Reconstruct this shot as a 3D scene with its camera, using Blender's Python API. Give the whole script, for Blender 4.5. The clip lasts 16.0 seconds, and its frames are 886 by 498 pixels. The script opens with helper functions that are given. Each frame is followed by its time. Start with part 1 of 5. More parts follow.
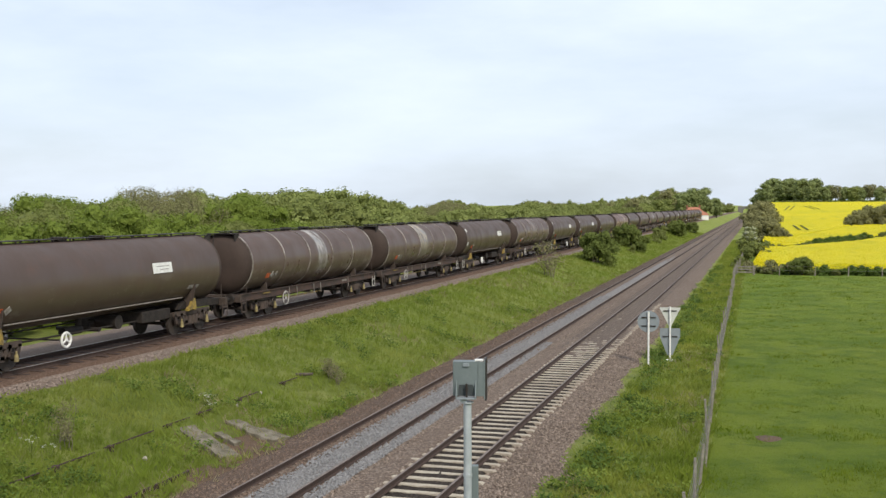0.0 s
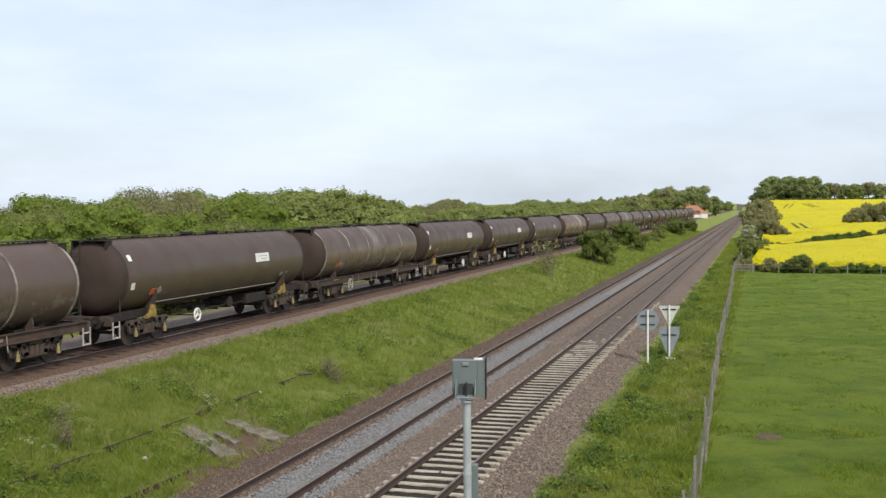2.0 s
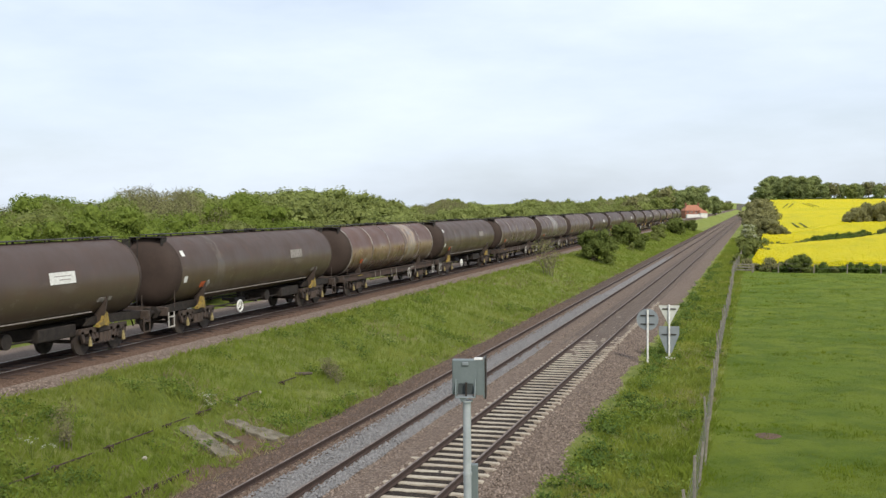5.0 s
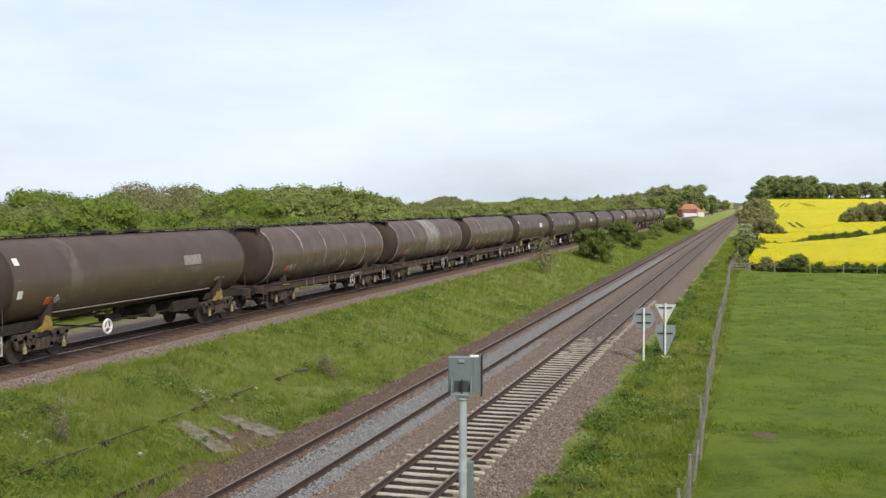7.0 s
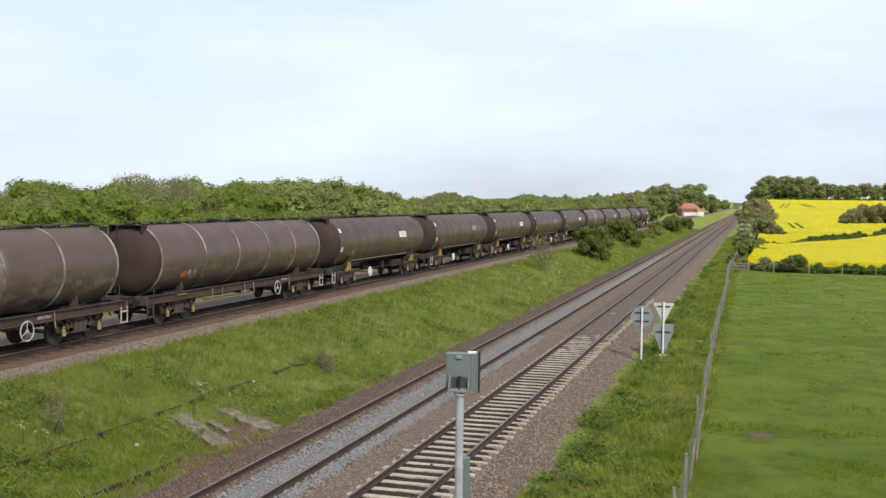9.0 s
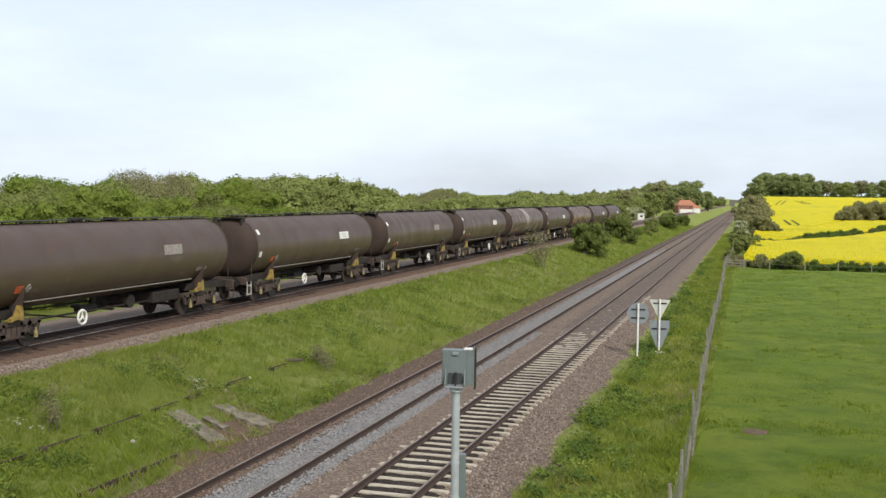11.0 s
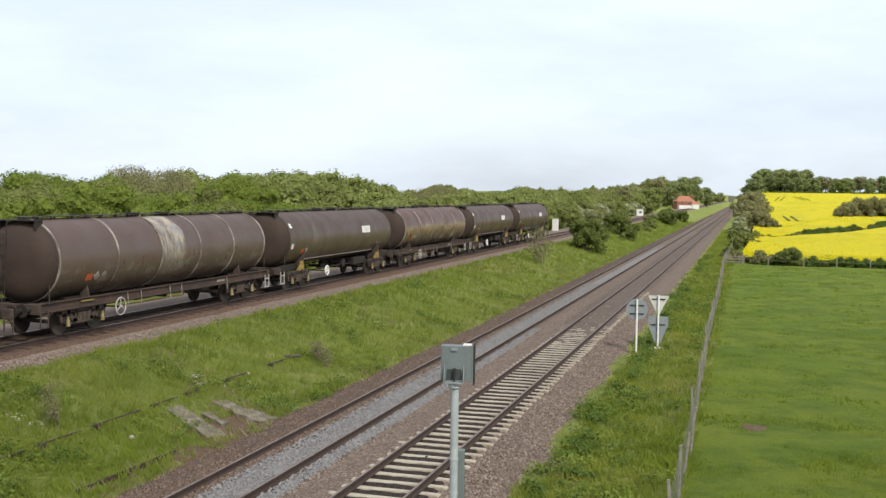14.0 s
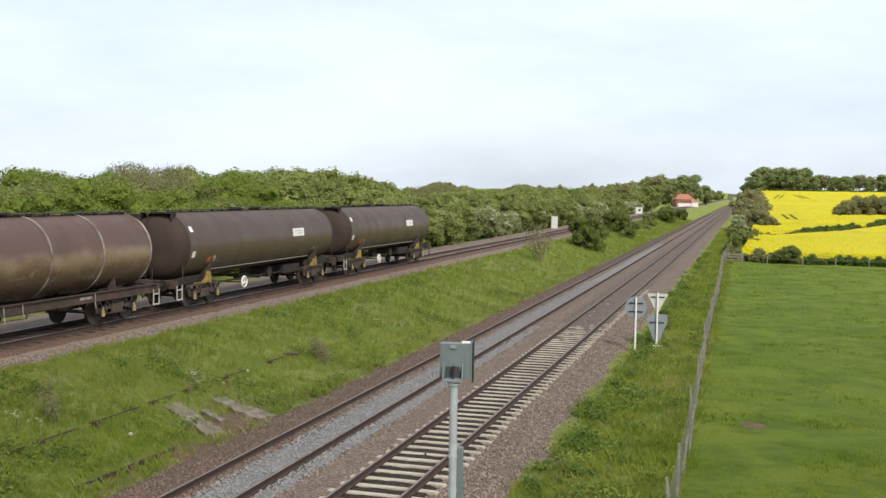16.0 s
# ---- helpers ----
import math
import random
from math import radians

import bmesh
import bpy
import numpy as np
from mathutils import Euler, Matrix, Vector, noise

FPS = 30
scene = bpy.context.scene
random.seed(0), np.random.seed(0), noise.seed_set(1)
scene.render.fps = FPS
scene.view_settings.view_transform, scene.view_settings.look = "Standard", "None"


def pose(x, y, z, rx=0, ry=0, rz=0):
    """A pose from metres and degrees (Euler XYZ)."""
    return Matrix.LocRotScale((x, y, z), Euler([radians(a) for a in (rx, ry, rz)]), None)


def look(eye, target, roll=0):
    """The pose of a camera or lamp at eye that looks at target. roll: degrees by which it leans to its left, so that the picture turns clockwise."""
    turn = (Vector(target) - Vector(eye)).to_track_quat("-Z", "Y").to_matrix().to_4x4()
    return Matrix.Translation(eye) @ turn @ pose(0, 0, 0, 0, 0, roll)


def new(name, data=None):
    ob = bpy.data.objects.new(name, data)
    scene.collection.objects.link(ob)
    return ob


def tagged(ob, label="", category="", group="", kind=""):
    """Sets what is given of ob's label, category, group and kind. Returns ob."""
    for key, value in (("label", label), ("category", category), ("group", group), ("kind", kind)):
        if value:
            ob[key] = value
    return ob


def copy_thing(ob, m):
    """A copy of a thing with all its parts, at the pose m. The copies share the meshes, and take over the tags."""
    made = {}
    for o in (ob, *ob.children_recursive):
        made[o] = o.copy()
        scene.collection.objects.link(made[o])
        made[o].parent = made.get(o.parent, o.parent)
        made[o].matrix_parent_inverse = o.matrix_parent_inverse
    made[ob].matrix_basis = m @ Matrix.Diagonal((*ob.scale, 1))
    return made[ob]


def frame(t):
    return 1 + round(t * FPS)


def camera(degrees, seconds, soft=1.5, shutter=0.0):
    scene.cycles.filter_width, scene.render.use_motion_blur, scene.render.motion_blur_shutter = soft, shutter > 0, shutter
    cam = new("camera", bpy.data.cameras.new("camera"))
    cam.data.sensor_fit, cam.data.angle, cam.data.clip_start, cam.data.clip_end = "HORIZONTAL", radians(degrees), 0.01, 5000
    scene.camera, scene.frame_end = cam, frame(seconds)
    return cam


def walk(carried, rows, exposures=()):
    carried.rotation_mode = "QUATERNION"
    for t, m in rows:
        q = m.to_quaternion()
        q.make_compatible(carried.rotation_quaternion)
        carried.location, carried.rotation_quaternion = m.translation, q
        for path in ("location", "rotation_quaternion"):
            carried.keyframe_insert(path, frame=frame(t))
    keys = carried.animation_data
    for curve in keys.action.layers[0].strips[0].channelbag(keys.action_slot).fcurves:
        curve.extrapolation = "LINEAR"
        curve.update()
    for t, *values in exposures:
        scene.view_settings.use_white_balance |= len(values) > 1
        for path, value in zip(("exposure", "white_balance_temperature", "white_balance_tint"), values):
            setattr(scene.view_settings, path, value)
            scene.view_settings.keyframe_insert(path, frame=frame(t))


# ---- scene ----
EYE = (7.77, 0.0, 6.64)
AIM = [  # seconds, turn to the left, tilt, lean, in degrees
    (0, 16.692, -2.221, -0.25), (0.5, 16.665, -2.236, -0.34), (1, 16.635, -2.254, -0.43),
    (1.5, 16.632, -2.262, -0.43), (2, 16.641, -2.271, -0.44), (2.5, 16.646, -2.274, -0.42),
    (3, 16.655, -2.277, -0.40), (3.5, 16.65, -2.27, -0.45), (4, 16.643, -2.263, -0.48),
    (6.5, 16.507, -2.386, -0.26), (7, 16.46, -2.432, -0.09), (7.5, 16.451, -2.473, 0.09),
    (8, 16.449, -2.535, 0.33), (8.5, 16.442, -2.602, 0.58), (9, 16.416, -2.66, 0.69),
    (11.5, 16.197, -2.88, 0.78), (12, 16.203, -2.904, 0.79), (12.5, 16.202, -2.929, 0.79),
    (13, 16.184, -2.963, 0.76), (13.5, 16.168, -3.011, 0.76), (14, 16.154, -3.069, 0.80),
    (14.5, 16.127, -3.126, 0.82), (15, 16.117, -3.166, 0.85), (15.5, 16.114, -3.184, 0.88),
    (16, 16.103, -3.202, 0.90)]
cam = camera(45.78, 16.0, soft=1.4)
walk(cam, [(t, pose(*EYE, 90 + tilt, 0, turn) @ pose(0, 0, 0, 0, 0, lean)) for t, turn, tilt, lean in AIM],
     exposures=[(0, 0.12, 6420, 10), (4, 0.13, 6430, 10), (9, 0.17, 6470, 10), (16, 0.24, 6510, 10)])

# ---------- light ----------
SUN_UP, SUN_SIDE = 45, 138       # height and bearing (clockwise from +y) of the sun, degrees
world = bpy.data.worlds.new("sky")
scene.world = world
world.use_nodes = True
wt = world.node_tree
wt.nodes.clear()


def wnode(kind, **values):
    n = wt.nodes.new(kind)
    for k, v in values.items():
        n.inputs[k].default_value = v
    return n


sky = wnode("ShaderNodeTexSky")
sky.sky_type, sky.sun_disc = "NISHITA", False
sky.sun_elevation, sky.sun_rotation = radians(SUN_UP), radians(SUN_SIDE)
sky.air_density, sky.dust_density, sky.ozone_density = 1.0, 2.0, 1.5
coords = wnode("ShaderNodeTexCoord")
stretch = wnode("ShaderNodeMapping", Scale=(1.0, 1.0, 3.6))
clouds = wnode("ShaderNodeTexNoise", Scale=2.3, Detail=6.0, Roughness=0.55)
spread = wnode("ShaderNodeMapRange")
spread.inputs["From Min"].default_value, spread.inputs["From Max"].default_value = 0.33, 0.66
spread.inputs["To Min"].default_value, spread.inputs["To Max"].default_value = 0.58, 0.93
veil = wt.nodes.new("ShaderNodeMix")
veil.data_type = "RGBA"
veil.inputs["B"].default_value = (8.6, 9.5, 10.7, 1)
backing = wnode("ShaderNodeBackground", Strength=0.1)
out = wnode("ShaderNodeOutputWorld")
wt.links.new(coords.outputs["Generated"], stretch.inputs["Vector"])
wt.links.new(stretch.outputs["Vector"], clouds.inputs["Vector"])
wt.links.new(clouds.outputs["Fac"], spread.inputs["Value"])
wt.links.new(spread.outputs["Result"], veil.inputs["Factor"])
wt.links.new(sky.outputs["Color"], veil.inputs["A"])
wt.links.new(veil.outputs["Result"], backing.inputs["Color"])
wt.links.new(backing.outputs["Background"], out.inputs["Surface"])

sun = new("sun", bpy.data.lights.new("sun", "SUN"))
sun.data.energy, sun.data.angle, sun.data.color = 3.05, radians(9), (1.0, 0.94, 0.81)
a, e = radians(SUN_SIDE), radians(SUN_UP)
sun.matrix_world = look((math.sin(a) * math.cos(e) * 50, math.cos(a) * math.cos(e) * 50, math.sin(e) * 50), (0, 0, 0))


# ---------- materials ----------
class Nodes:
    """Short hand for one node material."""

    def __init__(self, name, rough=0.8, metal=0.0, spec=0.5):
        self.m = bpy.data.materials.new(name)
        self.m.use_nodes = True
        self.t = self.m.node_tree
        self.bsdf = self.t.nodes["Principled BSDF"]
        self.bsdf.inputs["Roughness"].default_value = rough
        self.bsdf.inputs["Metallic"].default_value = metal
        self.bsdf.inputs["Specular IOR Level"].default_value = spec
        self.co = self.t.nodes.new("ShaderNodeTexCoord").outputs["Object"]

    def link(self, a, b):
        self.t.links.new(a, b)

    def mapped(self, scale, source=None):
        n = self.t.nodes.new("ShaderNodeMapping")
        n.inputs["Scale"].default_value = scale
        self.link(source or self.co, n.inputs["Vector"])
        return n.outputs["Vector"]

    def noise(self, scale, detail=4.0, rough=0.55, vector=None, low=0.35, high=0.65):
        n = self.t.nodes.new("ShaderNodeTexNoise")
        n.inputs["Scale"].default_value, n.inputs["Detail"].default_value = scale, detail
        n.inputs["Roughness"].default_value = rough
        self.link(vector or self.co, n.inputs["Vector"])
        return self.span(n.outputs["Fac"], low, high)

    def span(self, value, low, high, to_low=0.0, to_high=1.0):
        n = self.t.nodes.new("ShaderNodeMapRange")
        for k, v in (("From Min", low), ("From Max", high), ("To Min", to_low), ("To Max", to_high)):
            n.inputs[k].default_value = v
        self.link(value, n.inputs["Value"])
        return n.outputs["Result"]

    def math(self, op, a, b):
        n = self.t.nodes.new("ShaderNodeMath")
        n.operation = op
        for i, v in enumerate((a, b)):
            if isinstance(v, (int, float)):
                n.inputs[i].default_value = v
            else:
                self.link(v, n.inputs[i])
        return n.outputs["Value"]

    def mix(self, factor, a, b):
        n = self.t.nodes.new("ShaderNodeMix")
        n.data_type = "RGBA"
        for key, v in (("Factor", factor), ("A", a), ("B", b)):
            if isinstance(v, (int, float)):
                n.inputs[key].default_value = v
            elif isinstance(v, tuple):
                n.inputs[key].default_value = (*v, 1)
            else:
                self.link(v, n.inputs[key])
        return n.outputs["Result"]

    def axis(self, i, source=None):
        n = self.t.nodes.new("ShaderNodeSeparateXYZ")
        self.link(source or self.co, n.inputs["Vector"])
        return n.outputs[i]

    def chance(self, island=False):
        n = self.t.nodes.new("ShaderNodeNewGeometry" if island else "ShaderNodeObjectInfo")
        return n.outputs["Random Per Island" if island else "Random"]

    def bump(self, height, depth, strength=1.0):
        n = self.t.nodes.new("ShaderNodeBump")
        n.inputs["Distance"].default_value, n.inputs["Strength"].default_value = depth, strength
        self.link(height, n.inputs["Height"])
        self.link(n.outputs["Normal"], self.bsdf.inputs["Normal"])

    def done(self, colour, rough=None):
        if isinstance(colour, tuple):
            self.bsdf.inputs["Base Color"].default_value = (*colour, 1)
        else:
            self.link(colour, self.bsdf.inputs["Base Color"])
        if rough is not None:
            self.link(rough, self.bsdf.inputs["Roughness"])
        return self.m


def simple(name, colour, other, scale=6.0, rough=0.7, metal=0.0, depth=0.002, spec=0.5):
    n = Nodes(name, rough, metal, spec)
    c = n.mix(n.noise(scale), colour, other)
    fine = n.noise(scale * 9, 3)
    c = n.mix(n.math("MULTIPLY", fine, 0.35), c, other)
    n.bump(fine, depth)
    return n.done(c)


def leaf_material(name, dark, light, blossom=None, share=0.12):
    n = Nodes(name, 0.7, 0, 0.15)
    c = n.mix(n.math("ADD", n.math("MULTIPLY", n.chance(True), 0.22), n.noise(0.75, 3, 0.5, low=0.36, high=0.64)), tuple(0.92 * v for v in dark), light)
    c = n.mix(n.noise(0.35, 2), c, tuple(0.85 * v for v in dark))
    tree = n.span(n.chance(), 0, 1, 0.0, 0.5)
    c = n.mix(tree, c, tuple(0.5 * (u + v) * 0.8 for u, v in zip(dark, light)))
    if blossom:
        pick = n.t.nodes.new("ShaderNodeMath")
        pick.operation = "LESS_THAN"
        n.link(n.chance(True), pick.inputs[0])
        n.link(n.math("MULTIPLY", n.noise(0.9, 3, low=0.45, high=0.62), 2.2 * share), pick.inputs[1])
        c = n.mix(pick.outputs[0], c, blossom)
    return see_through(n, c)


def see_through(n, colour, share=0.3):
    """Leaves and blades let part of the light through."""
    n.done(colour)
    thin = n.t.nodes.new("ShaderNodeBsdfTranslucent")
    n.link(colour, thin.inputs["Color"])
    both = n.t.nodes.new("ShaderNodeMixShader")
    both.inputs["Fac"].default_value = share
    n.link(n.bsdf.outputs["BSDF"], both.inputs[1])
    n.link(thin.outputs["BSDF"], both.inputs[2])
    n.link(both.outputs["Shader"], n.t.nodes["Material Output"].inputs["Surface"])
    return n.m


def blade_material(name, lush, dry, dark):
    """Grass blades that change colour from patch to patch."""
    n = Nodes(name, 0.7, 0, 0.2)
    c = n.mix(n.noise(0.22, 4, 0.6, low=0.4, high=0.62), lush, dry)
    c = n.mix(n.math("MULTIPLY", n.noise(0.7, 4, 0.6, low=0.42, high=0.62), 0.8), c, dark)
    c = n.mix(n.math("MULTIPLY", n.chance(True), 0.22), c, tuple(1.15 * v for v in dry))
    return see_through(n, c, 0.5)


def grass_material(name, lush, dry, dark):
    n = Nodes(name, 0.85, 0, 0.15)
    c = n.mix(n.noise(0.16, 4), lush, dry)
    c = n.mix(n.math("MULTIPLY", n.noise(0.06, 3, 0.5, n.mapped((1, 0.45, 1)), 0.42, 0.62), 0.55), c, tuple(1.12 * v for v in dry))
    c = n.mix(n.math("MULTIPLY", n.noise(0.8, 5, 0.65, low=0.46, high=0.66), 0.75), c, dark)
    c = n.mix(n.math("MULTIPLY", n.noise(0.3, 4, 0.6, low=0.48, high=0.66), 0.5), c, dark)
    fine = n.noise(11, 5, 0.75)
    c = n.mix(n.math("MULTIPLY", fine, 0.35), c, dark)
    n.bump(fine, 0.06)
    return n.done(c)


def ballast_material(name, a, b, c, mud=None):
    n = Nodes(name, 0.95, 0, 0.2)
    v = n.t.nodes.new("ShaderNodeTexVoronoi")
    v.inputs["Scale"].default_value = 17
    n.link(n.co, v.inputs["Vector"])
    stone = n.axis(0, v.outputs["Color"])
    col = n.mix(stone, a, b)
    col = n.mix(n.span(n.axis(1, v.outputs["Color"]), 0.62, 0.9), col, c)
    col = n.mix(n.span(v.outputs["Distance"], 0.3, 0.62, 0, 0.55), col, tuple(0.4 * x for x in a))
    col = n.mix(n.math("MULTIPLY", n.noise(0.45, 3), 0.5), col, mud or a)
    n.bump(v.outputs["Distance"], -0.05)
    return n.done(col)


def tank_material(name, patch=None, colour=(0.55, 0.45, 0.32), rust=0.35, sheen=0.5, scuff=0.0, strength=0.85,
                  soot=(0.066, 0.043, 0.035), body=(0.08, 0.055, 0.043), flank_light=(0.112, 0.084, 0.053), gold_glint=0.0):
    """Oil-stained brown tank paint: matt soot on top, a glossier olive flank with its highlight painted in, runs and
    scrapes; patch: where along the barrel a faded panel sits, and how wide it is."""
    n = Nodes(name, sheen, 0.0, 0.48)
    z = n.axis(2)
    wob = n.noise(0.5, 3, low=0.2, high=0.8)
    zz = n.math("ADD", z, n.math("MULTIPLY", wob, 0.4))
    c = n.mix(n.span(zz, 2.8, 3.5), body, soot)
    # lighter olive band at mid-height: the sky's reflection put into the colour
    c = n.mix(n.span(zz, 3.1, 2.5, 0, 0.9), c, flank_light)
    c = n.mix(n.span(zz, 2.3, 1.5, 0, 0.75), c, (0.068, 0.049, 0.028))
    streak = n.noise(1.0, 5, 0.6, n.mapped((1.5, 0.9, 0.22)), 0.45, 0.75)
    c = n.mix(n.math("MULTIPLY", streak, 0.35), c, soot)
    c = n.mix(n.math("MULTIPLY", n.noise(1.5, 6, 0.7, low=0.52, high=0.75), rust), c, (0.14, 0.062, 0.035))
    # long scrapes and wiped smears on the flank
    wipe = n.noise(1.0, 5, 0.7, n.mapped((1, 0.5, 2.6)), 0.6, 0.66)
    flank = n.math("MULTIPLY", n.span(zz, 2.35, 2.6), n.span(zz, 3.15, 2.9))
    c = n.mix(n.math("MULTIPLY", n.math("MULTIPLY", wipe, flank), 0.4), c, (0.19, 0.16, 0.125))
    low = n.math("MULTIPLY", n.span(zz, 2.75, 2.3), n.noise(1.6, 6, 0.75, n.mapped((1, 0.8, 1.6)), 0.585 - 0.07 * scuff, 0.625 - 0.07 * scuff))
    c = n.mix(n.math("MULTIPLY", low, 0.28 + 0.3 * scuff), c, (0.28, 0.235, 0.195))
    # warm highlight painted along the middle of the flank, broken up by noise
    if gold_glint:
        glow = n.math("MULTIPLY", n.math("MULTIPLY", n.span(zz, 2.3, 2.65), n.span(zz, 3.1, 2.8)), n.noise(0.8, 5, 0.65, n.mapped((1, 0.7, 0.5)), 0.3, 0.6))
        c = n.mix(n.math("MULTIPLY", glow, gold_glint), c, (0.34, 0.25, 0.16))
    c = n.mix(n.math("MULTIPLY", n.chance(), 0.3), c, (0.07, 0.046, 0.038))
    if patch:
        at, half = patch
        y = n.math("ADD", n.axis(1), n.math("MULTIPLY", n.noise(1.6, 4, 0.6, n.mapped((1, 1, 0.5)), 0.2, 0.8), 0.4))
        d = n.math("ABSOLUTE", n.math("SUBTRACT", y, at + 0.2), 0)
        mask = n.math("MULTIPLY", n.span(d, half, half * 0.75), n.noise(1.4, 6, 0.72, n.mapped((1.2, 1.6, 0.5)), 0.36, 0.54))
        mask = n.math("MULTIPLY", mask, n.span(zz, 1.8, 2.7, 0.15, 1.0))
        panel = n.mix(n.noise(2.5, 4, 0.6), colour, tuple(0.75 * sum(colour) / 3 for v in colour))
        c = n.mix(n.math("MULTIPLY", mask, strength), c, panel)
    n.bump(n.noise(0.7, 1), 0.008)
    shine = n.math("ADD", n.span(zz, 2.7, 3.5, sheen - 0.14, sheen + 0.12), n.span(n.noise(1.2, 3, 0.6, n.mapped((1, 1, 0.4))), 0, 1, -0.05, 0.1))
    return n.done(c, shine)


